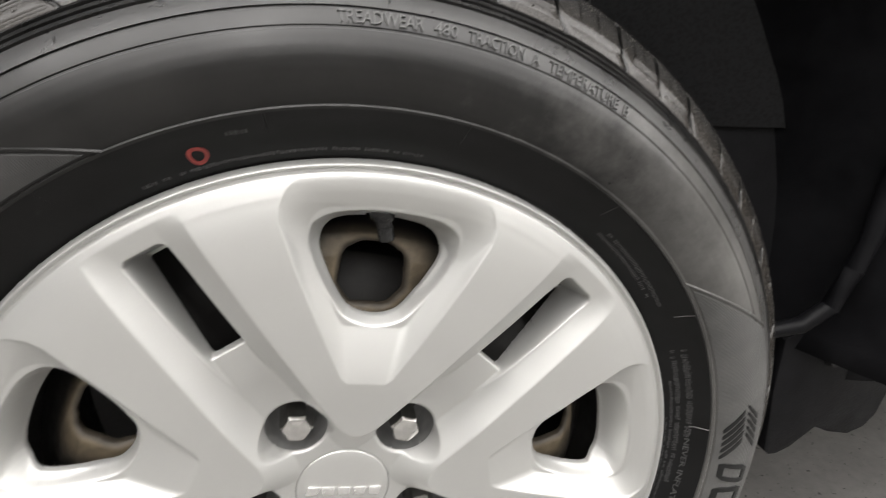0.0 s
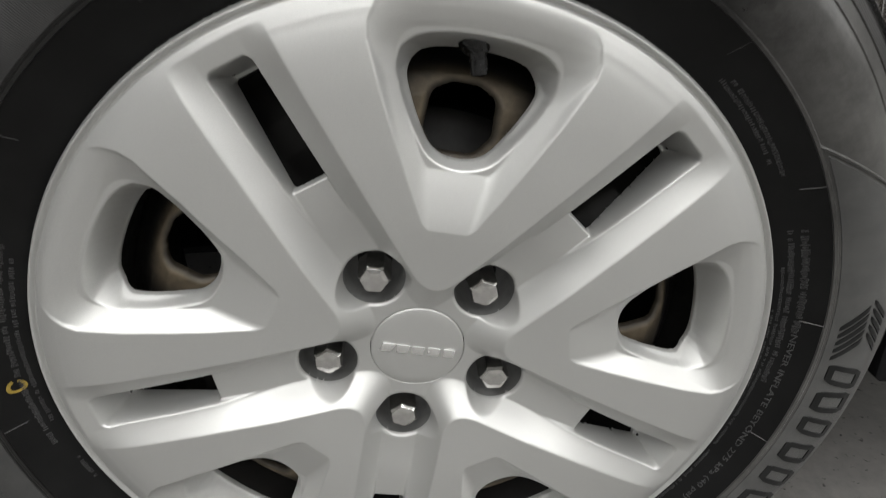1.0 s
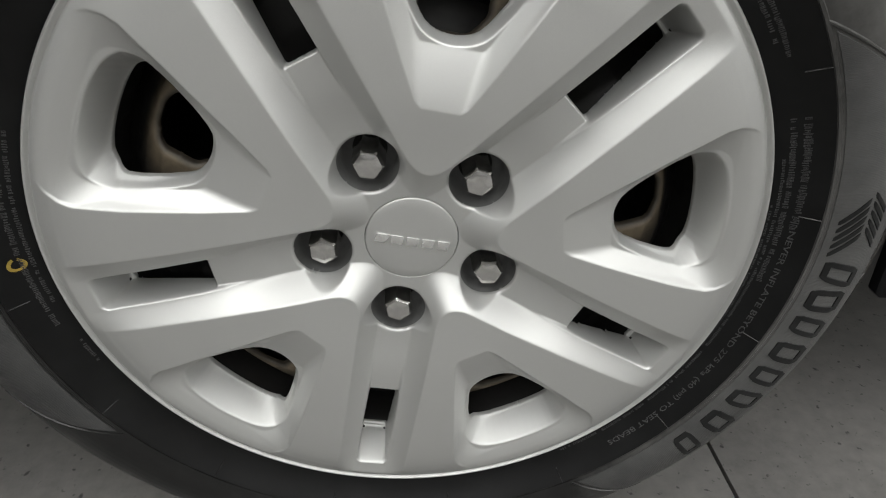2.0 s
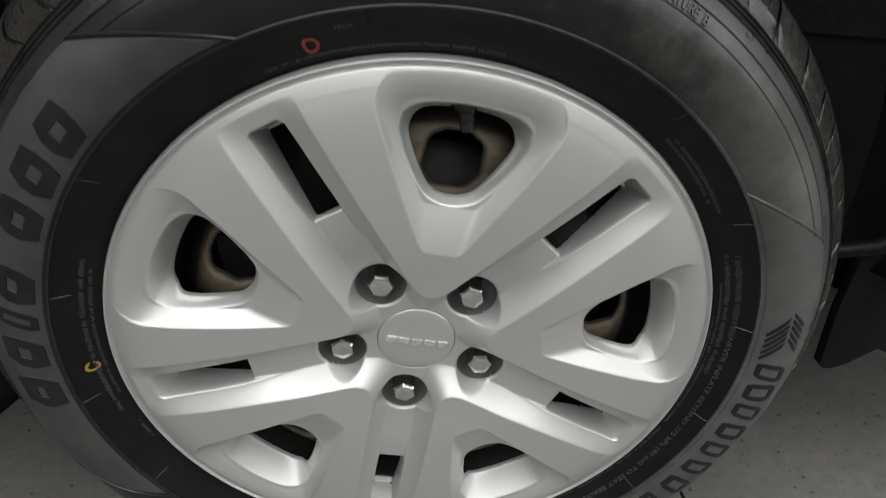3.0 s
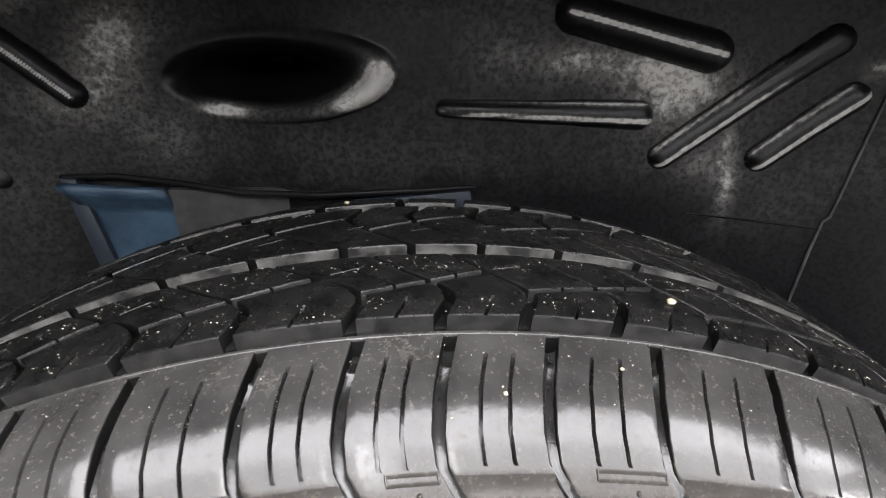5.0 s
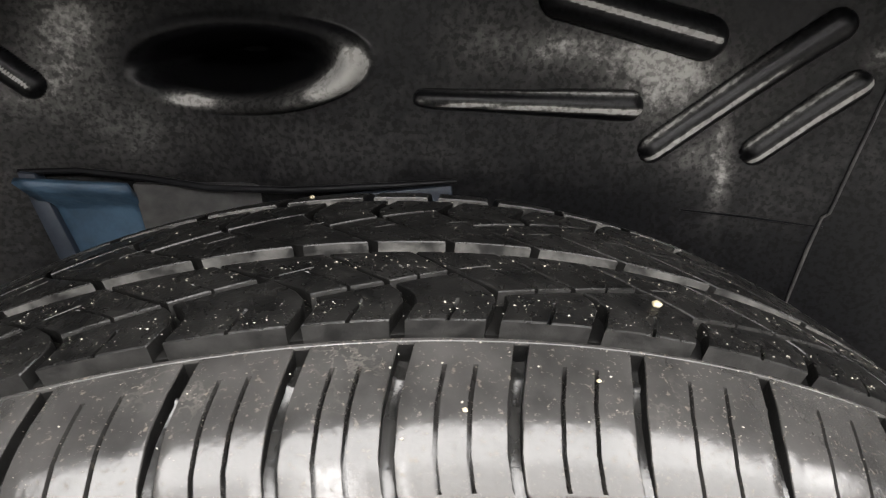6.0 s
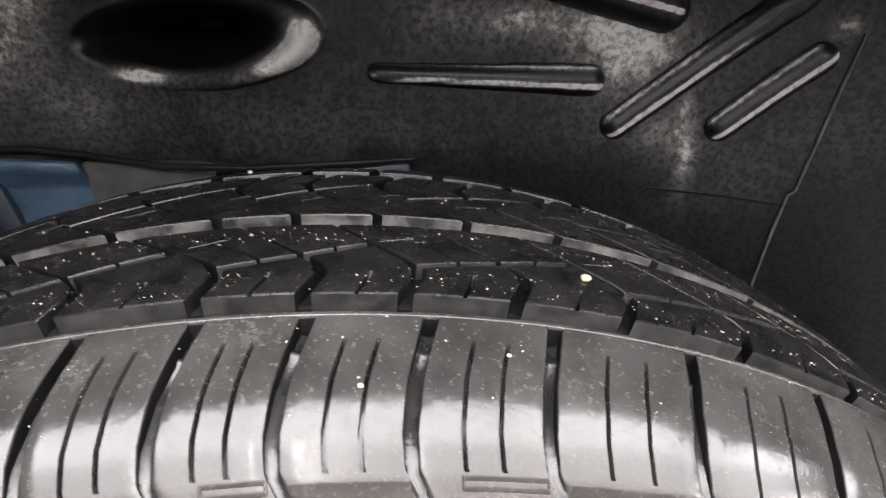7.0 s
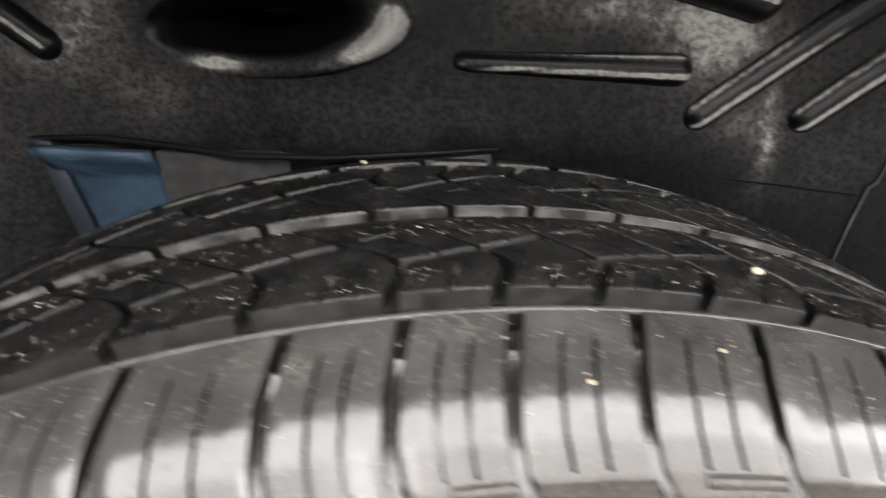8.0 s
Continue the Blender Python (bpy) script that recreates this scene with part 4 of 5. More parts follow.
def nut_bm():
    """An acorn wheel nut: six flats, a chamfer and a low dome."""
    bm = bmesh.new()
    rings = []
    for rad, y, hexed in ((11.2, 44, 1), (11.2, 20.0, 1), (10.8, 17.6, 0.9), (9.2, 15.4, 0.5), (6.4, 14.6, 0.2), (3.1, 14.2, 0.0)):
        ring = []
        for k in range(36):
            a = 2 * math.pi * k / 36
            flat = math.cos(radians(30)) / math.cos((a % radians(60)) - radians(30))
            q = rad * (hexed * flat + (1 - hexed) * min(1.0, flat + 0.06))
            ring.append(bm.verts.new((q * math.cos(a) / 1000, y / 1000, q * math.sin(a) / 1000)))
        rings.append(ring)
    for a, b in zip(rings, rings[1:]):
        for k in range(36):
            bm.faces.new((a[k], b[k], b[(k + 1) % 36], a[(k + 1) % 36]))
    bm.faces.new(rings[-1])
    bmesh.ops.recalc_face_normals(bm, faces=bm.faces)
    return bm


nut = part("wheel_nut", nut_bm(), CHROME, wheel, "bright worn chrome wheel nut", 22)
for k, turn in enumerate((8, 20, 2, 26, 30)):
    a = PHI - radians(72 * k)
    ob = nut if k == 0 else nut.copy()
    if k:
        scene.collection.objects.link(ob)
    ob.location = (0.0630 * math.cos(a), 0.0, 0.0630 * math.sin(a))
    ob.rotation_euler = (0, radians(turn), 0)


# ---- steel rim, valve and drum behind the cover ----
def steel_cut(x, y):
    u, v, r = fold(x, y)
    q = sd_polygon(u, v, [(146, -8), (153, -13), (168, -12), (171, -6), (171, 6), (168, 12), (153, 13), (146, 8)])
    return q - 8.5


def steel_height(x, y):
    u, v, r = fold(x, y)
    h = -np.interp(r, [30, 82, 100, 128, 150, 172, 184, 196, 204], [52, 52, 44, 33, 31, 33, 40, 58, 66])
    h = h - 24.0 * smooth01((v / np.maximum(u, 1) - 0.26) / 0.3) * np.clip((r - 90) / 20, 0, 1) * np.clip((204 - r) / 20, 0, 1)
    return h - 3.0 * np.clip(1 - steel_cut(x, y) / 5, 0, 1) ** 2


barrel = lathe_data([(0.203, 0.064), (0.206, 0.04), (0.210, 0.028), (0.219, 0.022), (0.222, 0.014), (0.233, 0.010)], 160)
back = lathe_data([(0.203, 0.064), (0.2, 0.12), (0.205, 0.17), (0.221, 0.19), (0.235, 0.197)], 160)
steel = sheet_mesh("steel_rim", sheet(204, 1.3, steel_height, [steel_cut, lambda x, y: 203.5 - np.hypot(x, y), lambda x, y: np.hypot(x, y) - 31]), 4.0, STEEL, wheel,
           "dirty brown-grey steel rim behind the cover", [barrel, back])
co = np.zeros(len(steel.data.vertices) * 3, np.float32)
steel.data.vertices.foreach_get("co", co)
sx, sz = co[0::3] * 1000, co[2::3] * 1000
near = np.exp(-(np.clip(steel_cut(sx, sz) - 3.0, 0, 99) / 14.0) ** 2) * np.clip((190 - np.hypot(sx, sz)) / 10, 0, 1) * np.clip(steel_cut(sx, sz) / 4, 0.25, 1) * 0.75
at = steel.data.attributes.new("paleness", "FLOAT", "POINT")
at.data.foreach_set("value", near.astype(np.float32))
v, f = lathe_data([(0.0001, 0.075), (0.08, 0.075), (0.14, 0.085), (0.150, 0.095), (0.150, 0.16), (0.0001, 0.165)], 96)
mesh_object("brake_drum", v, f, DARK_IRON, wheel, "dark iron brake drum inside the wheel", True, 40)
wa = PHI - radians(36)


def from_window(u, v, y):
    return ((u * math.cos(wa) + v * math.sin(wa)) / 1000, y / 1000, (u * math.sin(wa) - v * math.cos(wa)) / 1000)


valve = part("valve_stem", tube([from_window(*p) for p in ((211, -3, 40), (209.5, -3, 28), (208, -2.6, 20), (206, -2.2, 15), (202, -1.2, 14), (198, 0, 14))],
                               [0.0095, 0.0105, 0.0105, 0.0085, 0.0056, 0.0047]), BLACK_RUBBER, wheel, "black rubber tyre valve stem")
part("valve_cap", tube([from_window(*p) for p in ((199, -0.4, 14), (198, 0, 13.9), (192.5, 1.4, 12.6), (190.6, 1.9, 12.2), (189.8, 2.1, 12.0))],
                       [0.0044, 0.0052, 0.0050, 0.0044, 0.0026]), BLACK_RUBBER, valve, "black plastic valve cap")


# ---- the car round the wheel ----
car = empty("car", (0, 0.6, 0), "blue car with a dusty black plastic wheel arch lining", "car")


def in_car(ob):
    ob.parent = car
    ob.matrix_parent_inverse = Matrix.Translation((0, -0.6, 0))
    return ob


def pill(x, z, ax, az, bx, bz, half):
    ex, ez = bx - ax, bz - az
    t = np.clip(((x - ax) * ex + (z - az) * ez) / (ex * ex + ez * ez), 0, 1)
    return np.hypot(x - ax - t * ex, z - az - t * ez) - half


def ridge_at(x, z, ax, az, bx, bz, half, taper):
    """Distance from a ridge's edge, place across it (-1 to 1, upwards) and its half width there; it narrows towards its first end."""
    ex, ez = bx - ax, bz - az
    t = np.clip(((x - ax) * ex + (z - az) * ez) / (ex * ex + ez * ez), 0, 1)
    wide = half * (1 - taper * (1 - t))
    side = 1 if ex > 0 else -1
    return np.hypot(x - ax - t * ex, z - az - t * ez) - wide, side * ((z - az) * ex - (x - ax) * ez) / np.hypot(ex, ez) / wide, wide


# ridge: its two ends (x, z), half width, height, share of the line pressed along it, and how far it narrows to its first end
RIDGES = ((0.025, 0.7393, 0.1425, 0.7365, 0.0066, 0.007, 0.6, 0.62), (0.098, 0.7932, 0.178, 0.7742, 0.0098, 0.010, 0.0, 0.1),
          (0.160, 0.7120, 0.243, 0.782, 0.0066, 0.0070, 0.6, 0.1), (0.2175, 0.7130, 0.2580, 0.7520, 0.0060, 0.0065, 0.6, 0.0),
          (-0.236, 0.7755, -0.199, 0.7420, 0.0066, 0.007, 0.0, 0.0), (-0.266, 0.707, -0.250, 0.6900, 0.0040, 0.003, 0.0, 0.0))


def ledge(x, z):
    """Distance from the curved ledge at the end of the lining."""
    knots = ((-0.17, 0.826), (-0.203, 0.803), (-0.236, 0.786), (-0.250, 0.774), (-0.271, 0.748), (-0.290, 0.722))
    return np.minimum.reduce([pill(x, z, *a, *b, 0.0) for a, b in zip(knots, knots[1:])])


def liner_y(x, z):
    """How far in the inner wall of the wheel house lies, in metres."""
    bend = ([-0.5, -0.32, -0.2, -0.11, -0.03, 0.04, 0.15, 0.226, 0.262, 0.31, 0.42, 0.55], [0.20, 0.275, 0.292, 0.290, 0.262, 0.2565, 0.2485, 0.2345, 0.222, 0.200, 0.15, 0.08])
    y = sum(np.interp(x + d, *bend) for d in (-0.024, -0.016, -0.008, 0.0, 0.008, 0.016, 0.024)) / 7
    y = y - 0.10 * np.clip((z - 0.80) / 0.12, 0, 1.3) ** 2
    for ax, az, bx, bz, half, lift, flat, taper in RIDGES:
        s, w, wide = ridge_at(x, z, ax, az, bx, bz, half, taper)
        f = np.clip(-s / wide, 0, 1)
        y = y - lift * (np.sqrt(np.clip(1 - (1 - f) ** 2, 0, 1)) - flat * 0.12 * np.exp(-((w - 0.34) / 0.17) ** 2) * smooth01(f / 0.3))
    bx, bz = (x + 0.084) / 0.062, (z - 0.755 - 0.06 * (x + 0.084)) / 0.0215
    e = np.sqrt(bx * bx + bz * bz)
    y = y + 0.09 * smooth01((1.04 - e) / 0.9)
    y = y - 0.004 * np.exp(-(ledge(x, z) / 0.006) ** 2)
    y = y - (0.0004 + 0.010 * np.clip(0.9 * bx - 0.40 * bz, 0, 1) ** 1.5) * np.exp(-((e - 1.14) / 0.11) ** 2)
    return y


def wheel_house():
    xs = np.concatenate([np.linspace(-0.5, -0.31, 24), np.linspace(-0.305, 0.325, 540), np.linspace(0.33, 0.55, 28)])
    zs = np.concatenate([np.linspace(0.56, 0.835, 236), np.linspace(0.84, 0.98, 18)])
    gx, gz = np.meshgrid(xs, zs, indexing="ij")
    gy = liner_y(gx, gz)
    nx, nz = gx.shape
    v = np.stack([gx.ravel(), gy.ravel(), gz.ravel()], 1)
    i, j = np.meshgrid(np.arange(nx - 1), np.arange(nz - 1), indexing="ij")
    a = (i * nz + j).ravel()
    f = np.stack([a, a + nz, a + nz + 1, a + 1], 1)
    ob = mesh_object("wheel_house_lining", v, f.tolist(), LINER, None, "dusty black moulded plastic inner lining with pressed ribs")
    blobs = ((-0.170, 0.775, 0.030, 0.030, 0.45), (-0.200, 0.738, 0.030, 0.020, 0.26), (-0.235, 0.70, 0.05, 0.04, 0.14), (-0.150, 0.715, 0.03, 0.025, 0.18), (-0.07, 0.715, 0.07, 0.016, 0.10),
             (0.165, 0.752, 0.040, 0.030, 0.44), (0.10, 0.768, 0.06, 0.014, 0.34), (0.06, 0.81, 0.05, 0.02, 0.26), (0.190, 0.706, 0.022, 0.014, 0.26), (0.203, 0.688, 0.006, 0.02, 0.30), (0.198, 0.725, 0.006, 0.014, 0.22),
             (0.235, 0.685, 0.035, 0.022, 0.16), (0.285, 0.73, 0.018, 0.05, 0.05), (0.25, 0.80, 0.03, 0.02, 0.22), (0.268, 0.768, 0.008, 0.008, 0.4), (0.02, 0.71, 0.04, 0.016, 0.05))
    paleness = np.full(gx.shape, 0.09)
    for bx, bz, sx, sz, amount in blobs:
        paleness += 1.5 * amount * np.exp(-((gx - bx) / sx) ** 2 - ((gz - bz) / sz) ** 2)
    paleness += 0.52 * np.exp(-(ledge(gx, gz) / 0.0085) ** 2)
    paleness -= 0.16 * smooth01((0.712 - gz) / 0.03) * smooth01((gx + 0.02) / 0.06)
    # light from above put into the mask: paler facing up, darker facing down
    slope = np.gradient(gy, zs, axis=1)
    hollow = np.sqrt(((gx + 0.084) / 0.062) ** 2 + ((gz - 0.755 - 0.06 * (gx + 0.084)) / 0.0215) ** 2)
    paleness += np.clip(slope, -1, 1) * np.where(slope > 0, 0.05, 0.15) * (hollow > 1.25)
    # mask lowered towards both ends and the upper corners
    paleness -= 0.3 * smooth01((gx - 0.29) / 0.03) * smooth01((gz - 0.52) / 0.15) + 0.34 * smooth01((-0.262 - gx) / 0.04)
    paleness -= 0.22 * smooth01((gz - 0.762) / 0.03) * smooth01((gx - 0.17) / 0.05) + 0.10 * smooth01((gz - 0.75) / 0.03) * smooth01((-0.19 - gx) / 0.03)
    paleness -= 0.40 * np.exp(-((gx - 0.290) / 0.018) ** 2) * smooth01((0.685 - gz) / 0.02)
    # painted glints: pale lines along each ridge, the rest darkened as shade
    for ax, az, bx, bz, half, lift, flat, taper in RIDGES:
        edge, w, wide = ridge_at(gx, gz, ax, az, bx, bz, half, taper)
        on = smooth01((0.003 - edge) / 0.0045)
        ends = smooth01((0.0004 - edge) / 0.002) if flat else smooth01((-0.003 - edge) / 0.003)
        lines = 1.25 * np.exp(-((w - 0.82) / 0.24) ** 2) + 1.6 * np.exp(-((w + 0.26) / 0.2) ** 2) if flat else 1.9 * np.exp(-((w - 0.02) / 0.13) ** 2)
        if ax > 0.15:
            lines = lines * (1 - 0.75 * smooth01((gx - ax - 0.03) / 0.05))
        paleness = paleness * (1 - on) + on * (lines * ends * (lift > 0.004) - 0.26)
    # hollow: painted shade inside and above, dust and painted light on its lower lip
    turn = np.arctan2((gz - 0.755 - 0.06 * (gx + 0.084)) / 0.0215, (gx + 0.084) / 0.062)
    paleness -= 0.3 * smooth01((1.10 - hollow - 0.12 * np.cos(turn)) / 0.25)
    paleness += np.exp(-((hollow - 1.09 - 0.06 * np.cos(turn)) / 0.12) ** 2) * (2.1 * np.exp(-((turn + 0.24) / 0.50) ** 2) + 0.95 * np.exp(-((turn + 1.98) / 0.28) ** 2) + 0.16 * np.exp(-((turn + 1.2) / 0.7) ** 2))
    paleness -= 0.30 * np.exp(-((hollow - 1.12) / 0.22) ** 2) * np.clip(np.sin(turn) + 0.1, 0, 1)
    paleness -= 0.22 * smooth01((gx + 0.03) / 0.02) * smooth01((0.05 - gx) / 0.03) * smooth01((0.80 - gz) / 0.02) * smooth01((gz - 0.742) / 0.02)
    at = ob.data.attributes.new("paleness", "FLOAT", "POINT")
    at.data.foreach_set("value", paleness.ravel().astype(np.float32))
    mod = ob.modifiers.new("thickness", "SOLIDIFY")
    mod.thickness, mod.offset = 0.003, 1.0
    return in_car(ob)


wheel_house()
xs, zs = np.linspace(-0.5, 0.55, 60), np.linspace(0.30, 0.575, 24)
vs = [(x, float(liner_y(np.array(x), np.array(z))) + 0.004, z) for x in xs for z in zs]
fs = [(i * 24 + j, i * 24 + 24 + j, i * 24 + 25 + j, i * 24 + 1 + j) for i in range(59) for j in range(23)]
in_car(mesh_object("lower_lining", vs, fs, BLACK_PLASTIC, None, "plain black lower inner lining"))


def arch_point(a, y):
    """The arch lining: wider and higher towards the outside of the car."""
    f = (0.30 - y) / 0.30
    wide, high = 0.375 + 0.135 * f, 0.505 + 0.035 * f
    c, s = math.cos(a), math.sin(a)
    p = 0.8
    x = wide * math.copysign(abs(c) ** p, c)
    z = 0.37 + high * (abs(s) ** p if s > 0 else -abs(s))
    if s < 0:
        z = 0.37 - 0.32 * abs(s)
        x *= 1 - 0.35 * abs(s)
    return x, y, z


vs, fs = [], []
na, ys = 72, (0.0, 0.012, 0.05, 0.10, 0.15, 0.20, 0.25, 0.30)
for q in range(na + 1):
    a = radians(-4 + 206 * q / na)
    for y in ys:
        x, yy, z = arch_point(a, y)
        vs.append((x, yy, z + 0.002 * math.sin(q * 1.7)))
for q in range(na):
    for w in range(len(ys) - 1):
        b = q * len(ys) + w
        fs.append((b, b + 1, b + len(ys) + 1, b + len(ys)))
arch = in_car(mesh_object("arch_lining", vs, fs, BLACK_PLASTIC, None, "black plastic wheel arch lining", True, 50))
mod = arch.modifiers.new("thickness", "SOLIDIFY")
mod.thickness = 0.004

# outer body side with the arch opening
vs, fs = [], []
for q in range(na + 1):
    a = radians(4 + 172 * q / na)
    x, _, z = arch_point(a, 0.0)
    for rad, y in ((0.985, 0.016), (0.99, 0.0), (1.0, -0.006), (1.03, -0.010), (1.10, -0.008), (1.6, -0.004)):
        px, pz = x * rad, 0.37 + (z - 0.37) * rad
        vs.append((px, y, min(pz, 1.05)))
for q in range(na):
    for w in range(5):
        b = q * 6 + w
        fs.append((b, b + 6, b + 7, b + 1))
fender = in_car(mesh_object("fender", vs, fs, BODY_BLUE, None, "glossy blue painted body side", True, 50))


# blue inner panel under the lining's lower edge, with the lining's rolled lip over it
def plate(name, outline, y, thick, mat, label, bow=0.0):
    bm = bmesh.new()
    front = [bm.verts.new((x, y - bow * (0.5 - abs(k / len(outline) - 0.5)), z)) for k, (x, z) in enumerate(outline)]
    face = bm.faces.new(front)
    ext = bmesh.ops.extrude_face_region(bm, geom=[face])
    bmesh.ops.translate(bm, vec=(0, thick, 0), verts=[g for g in ext["geom"] if isinstance(g, bmesh.types.BMVert)])
    bmesh.ops.recalc_face_normals(bm, faces=bm.faces)
    bmesh.ops.bevel(bm, geom=bm.edges[:], offset=min(0.0015, thick * 0.3), segments=2, affect="EDGES", profile=0.5)
    return in_car(part(name, bm, mat, None, label))


rows = ((-0.210, -0.148, 0.2635, 0.690, 0.686), (-0.2075, -0.1475, 0.2685, 0.683, 0.679), (-0.2045, -0.1465, 0.2745, 0.6755, 0.6725), (-0.2025, -0.146, 0.2785, 0.6715, 0.6685), (-0.201, -0.1455, 0.2800, 0.668, 0.665), (-0.196, -0.142, 0.2800, 0.63, 0.63), (-0.188, -0.138, 0.2800, 0.585, 0.60))
vs = [(xa + (xb - xa) * q / 8, y, za + (zb - za) * q / 8) for xa, xb, y, za, zb in rows for q in range(9)]
fs = [(w * 9 + q, w * 9 + q + 9, w * 9 + q + 10, w * 9 + q + 1) for w in range(len(rows) - 1) for q in range(8)]
panel_ob = in_car(mesh_object("inner_panel", vs, fs, BLUE, None, "blue painted inner body panel folded below its upper edge", True, 50))
mod = panel_ob.modifiers.new("thickness", "SOLIDIFY")
mod.thickness, mod.offset = 0.004, -1.0
plate("inner_flange", [(-0.213, 0.693), (-0.203, 0.692), (-0.178, 0.585), (-0.192, 0.585)], 0.275, 0.010, DARK_BLUE, "dark blue rounded panel edge")
plate("sealing_strip", [(-0.149, 0.685), (-0.06, 0.684), (0.045, 0.688), (0.045, 0.58), (-0.14, 0.58)], 0.274, 0.006, STRIP, "dusty grey lower lining strip")
plate("blue_edge", [(-0.03, 0.684), (0.042, 0.690), (0.045, 0.676), (-0.03, 0.674)], 0.247, 0.006, DARK_BLUE, "narrow dark blue painted panel edge")
in_car(part("rolled_lip", tube([(-0.214, 0.280, 0.692), (-0.18, 0.278, 0.693), (-0.14, 0.274, 0.689), (-0.10, 0.262, 0.686), (-0.05, 0.252, 0.687), (0.01, 0.246, 0.691), (0.045, 0.246, 0.693)],
                               [0.0018, 0.002, 0.0022, 0.0022, 0.0022, 0.002, 0.0014]), BLACK_PLASTIC, None, "rolled black lower lip of the lining"))
seam = [(0.2735, 0.765), (0.2715, 0.750), (0.268, 0.7225), (0.2625, 0.679), (0.2595, 0.676), (0.257, 0.655), (0.2545, 0.625), (0.253, 0.60)]
in_car(part("seam_bead", tube([(x, float(liner_y(np.array(x), np.array(z))) - 0.0042, z) for x, z in seam], [0.0006, 0.0009, 0.0009, 0.0009, 0.001, 0.001, 0.0009, 0.0008], 8), SEAM, None, "thin raised seam on the lining"))
in_car(part("fold_line", tube([(x, float(liner_y(np.array(x), np.array(z))) - 0.0034, z) for x, z in ((0.182, 0.675), (0.22, 0.6725), (0.262, 0.670))], [0.0006, 0.0009, 0.0005], 8), BLACK_PLASTIC, None, "shallow fold line in the lining"))

# lower shield beside the tyre
plate("splash_shield", [(0.437, 0.36), (0.437, 0.30), (0.444, 0.222), (0.450, 0.216), (0.460, 0.215), (0.476, 0.221), (0.503, 0.242), (0.522, 0.232), (0.550, 0.224), (0.570, 0.230), (0.582, 0.245), (0.590, 0.280), (0.605, 0.31), (0.66, 0.33), (0.80, 0.34), (0.80, 0.62), (0.56, 0.62), (0.506, 0.56), (0.505, 0.47), (0.497, 0.42), (0.478, 0.385), (0.455, 0.37)],
      0.098, 0.012, BLACK_PLASTIC, "black plastic splash shield below the wheel arch")
in_car(part("arch_flange", tube([(0.474, 0.062, 0.62), (0.472, 0.062, 0.565), (0.466, 0.062, 0.526), (0.463, 0.062, 0.482), (0.455, 0.064, 0.450), (0.442, 0.066, 0.413), (0.42, 0.07, 0.396), (0.39, 0.078, 0.388)],
                               [0.009, 0.009, 0.009, 0.0085, 0.0085, 0.0085, 0.008, 0.007]), BLACK_PLASTIC, None, "rounded black edge of the wheel arch"))
bm = bmesh.new()
bmesh.ops.create_cone(bm, cap_ends=True, segments=20, radius1=0.010, radius2=0.008, depth=0.006, matrix=Matrix.Translation((0.500, 0.094, 0.331)) @ Matrix.Rotation(radians(90), 4, "X"))
in_car(part("trim_clip", bm, GLOSS_RUBBER, None, "round black plastic trim clip"))
in_car(part("shield_rib", tube([(0.497, 0.094, 0.362), (0.52, 0.092, 0.353), (0.556, 0.092, 0.341), (0.60, 0.094, 0.333)], [0.004, 0.0065, 0.005, 0.003], 10), BLACK_PLASTIC, None, "black raised edge on the shield"))
bm = bmesh.new()
for x0, x1, y0, y1, z0, z1 in ((0.64, 1.6, 0.03, 1.75, 0.40, 1.02), (-1.6, -0.64, 0.03, 1.75, 0.40, 1.02), (-0.6395, 0.6395, 0.50, 1.75, 0.40, 0.985), (-0.6395, 0.6395, 0.05, 1.75, 0.99, 1.02)):
    one = box_bm((x0 + x1) / 2, (y0 + y1) / 2, (z0 + z1) / 2, x1 - x0, y1 - y0, z1 - z0, 0.01)
    held = bpy.data.meshes.new("held")
    one.to_mesh(held)
    bm.from_mesh(held)
    bpy.data.meshes.remove(held)
    one.free()
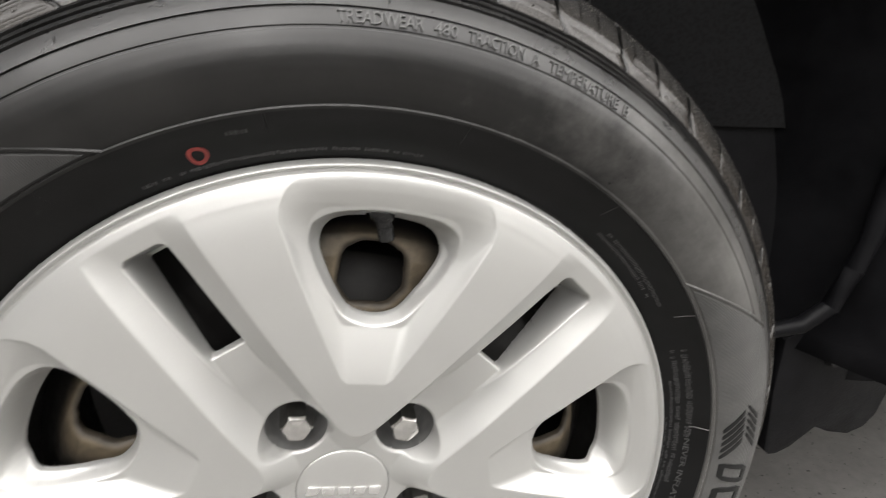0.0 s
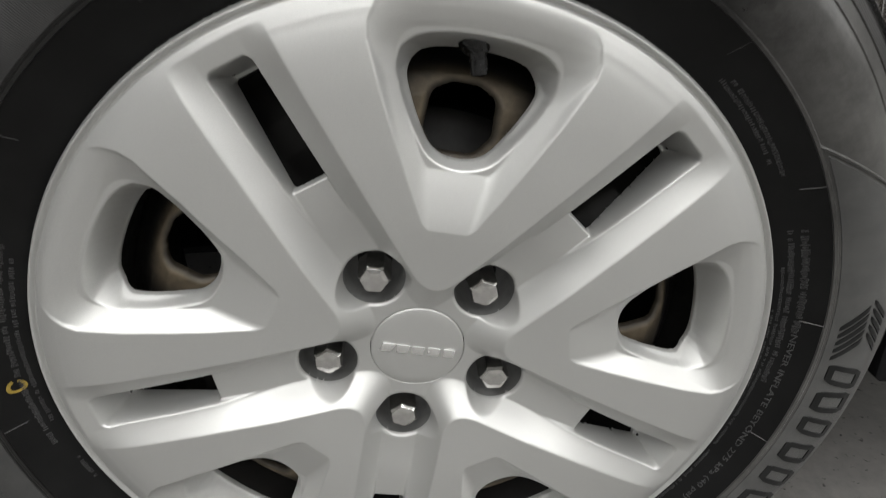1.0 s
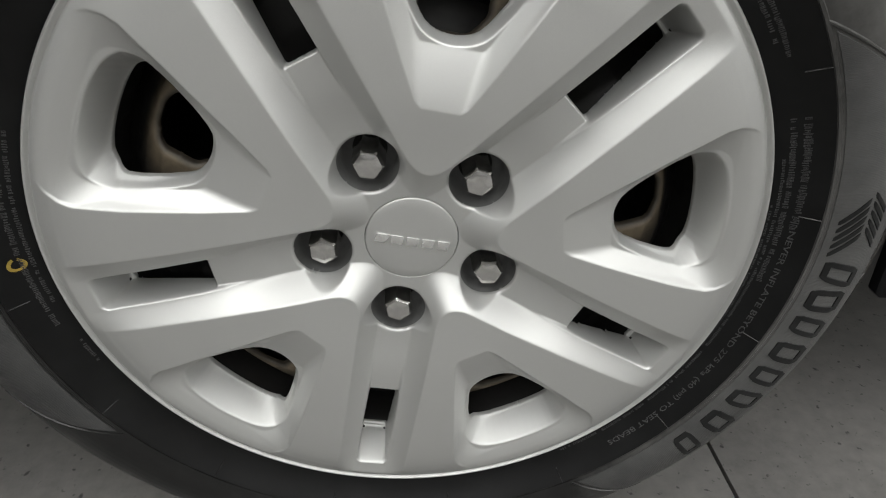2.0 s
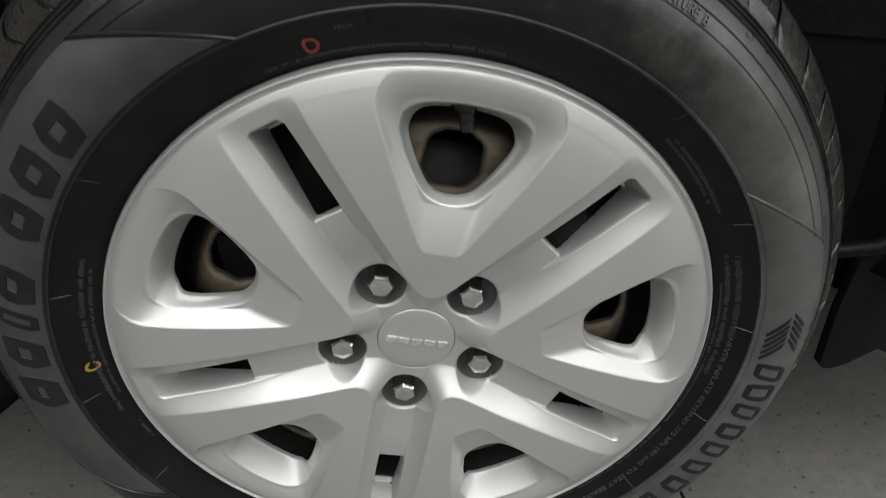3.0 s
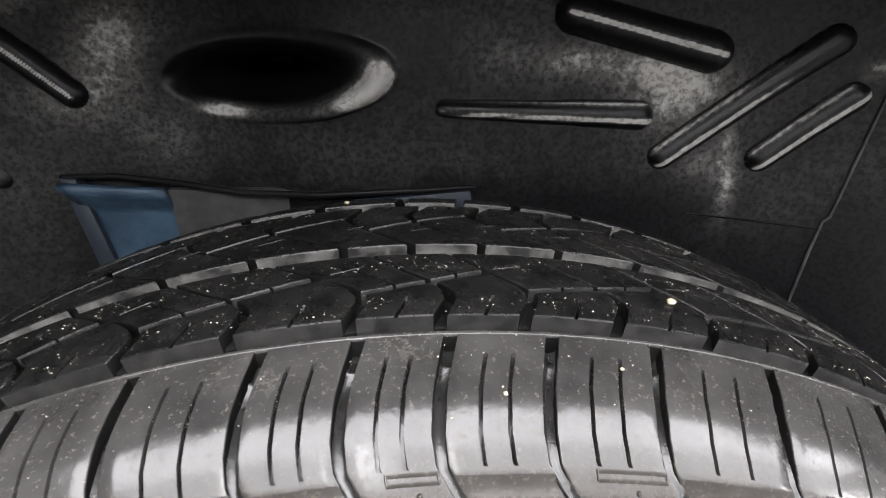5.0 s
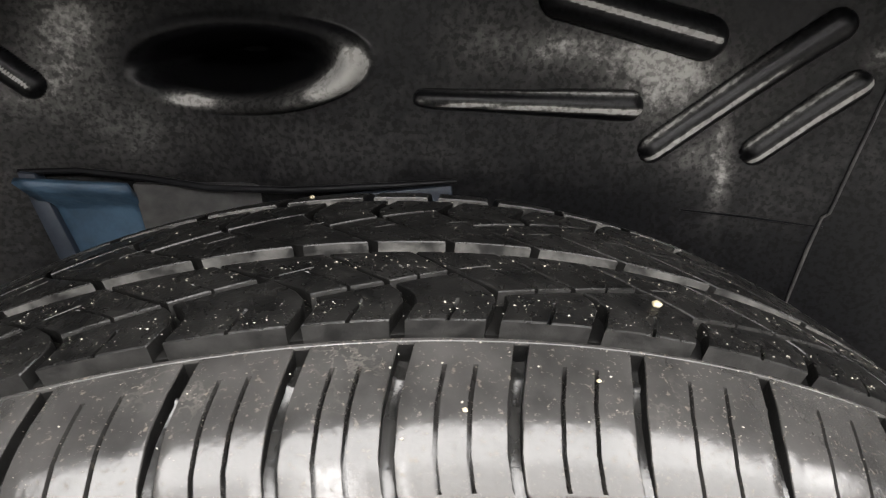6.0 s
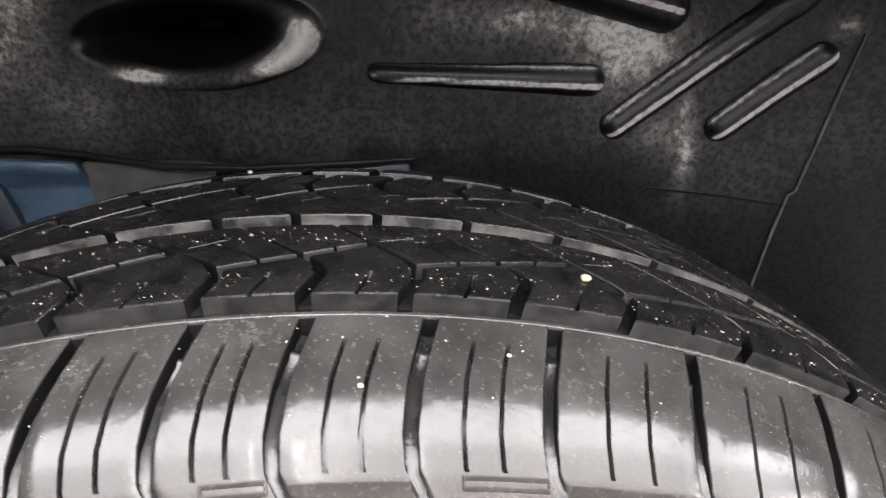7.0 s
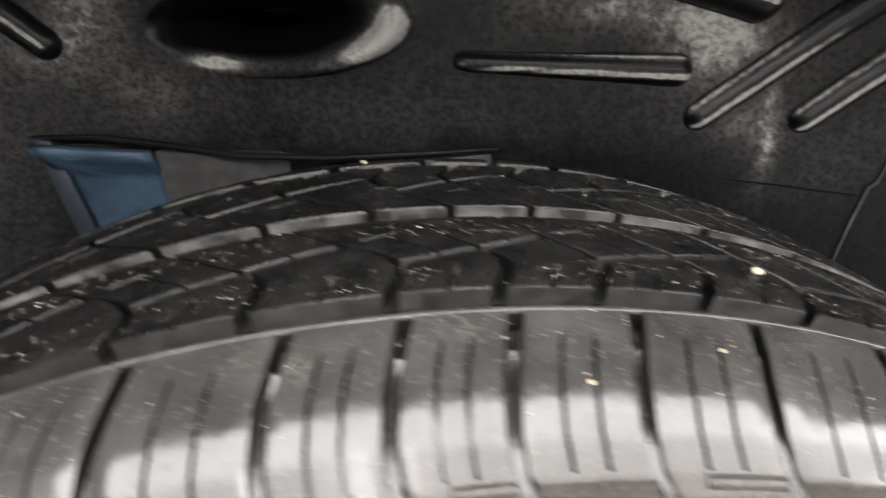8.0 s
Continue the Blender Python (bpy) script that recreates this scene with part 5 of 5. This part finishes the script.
in_car(part("body_shell", bm, BODY_BLUE, None, "plain blue painted body round the wheel house"))
in_car(part("underbody", box_bm(0, 1.05, 0.30, 3.2, 1.45, 0.06, 0.01), BLACK_PLASTIC, None, "dark flat underbody of the car"))

# ---- grit and pebbles on the tread ----
vs, fs = [], []
for k in range(4400):
    y = rng.choice([rng.uniform(57, 88), rng.uniform(46, 100), rng.uniform(22, 47), rng.uniform(98, 160)], p=[0.52, 0.22, 0.08, 0.18])
    t = rng.uniform(-26, 34)
    on = None
    for rib in RIBS:
        if max(rib["fore"][0]) + 0.5 < y < min(rib["aft"][1]) - 0.5:
            on = rib
    lift = 0.05 if on else -7.6
    size = 0.00007 + 0.00030 * rng.random() ** 6
    p = np.array(on_tread(t, y, lift + 0.1))
    n = len(vs)
    pts = rng.normal(size=(6, 3))
    pts = np.array([(1, 0, 0), (-1, 0, 0), (0, 1, 0), (0, -1, 0), (0, 0, 1), (0, 0, -1)]) * rng.uniform(0.6, 1.4, (6, 1)) + 0.2 * pts
    vs += [tuple(p + size * q) for q in pts]
    fs += [(n + a, n + b, n + c) for a in (0, 1) for b, c in ((2, 4), (4, 3), (3, 5), (5, 2))]
grit = mesh_object("grit", vs, fs, GRIT, None, "fine pale sand grains scattered over the tread", False)
grit.location = (0, 0, CZ)
tagged(grit, "", "grit", kind="stuff")


def pebble(theta, y, size, seed):
    bm = bmesh.new()
    bmesh.ops.create_icosphere(bm, subdivisions=2, radius=size)
    for q in bm.verts:
        q.co *= 1 + 0.35 * (noise.noise(q.co / size * 1.3 + Vector((seed, 0, 0))))
        q.co.z *= 0.7
    ob = part("pebble", bm, PEBBLE, None)
    x, yy, z = on_tread(theta, y, size * 400)
    ob.location = (x, yy, z + CZ)
    return tagged(ob, "small pale yellowish stone lying on the tread", "stone", "stones on the tread")


for theta, y, size in ((13.6, 70.5, 0.0016), (-4.6, 165, 0.0012), (3.2, 27.5, 0.0007), (8.9, 36, 0.0006)):
    pebble(theta, y, size, theta)
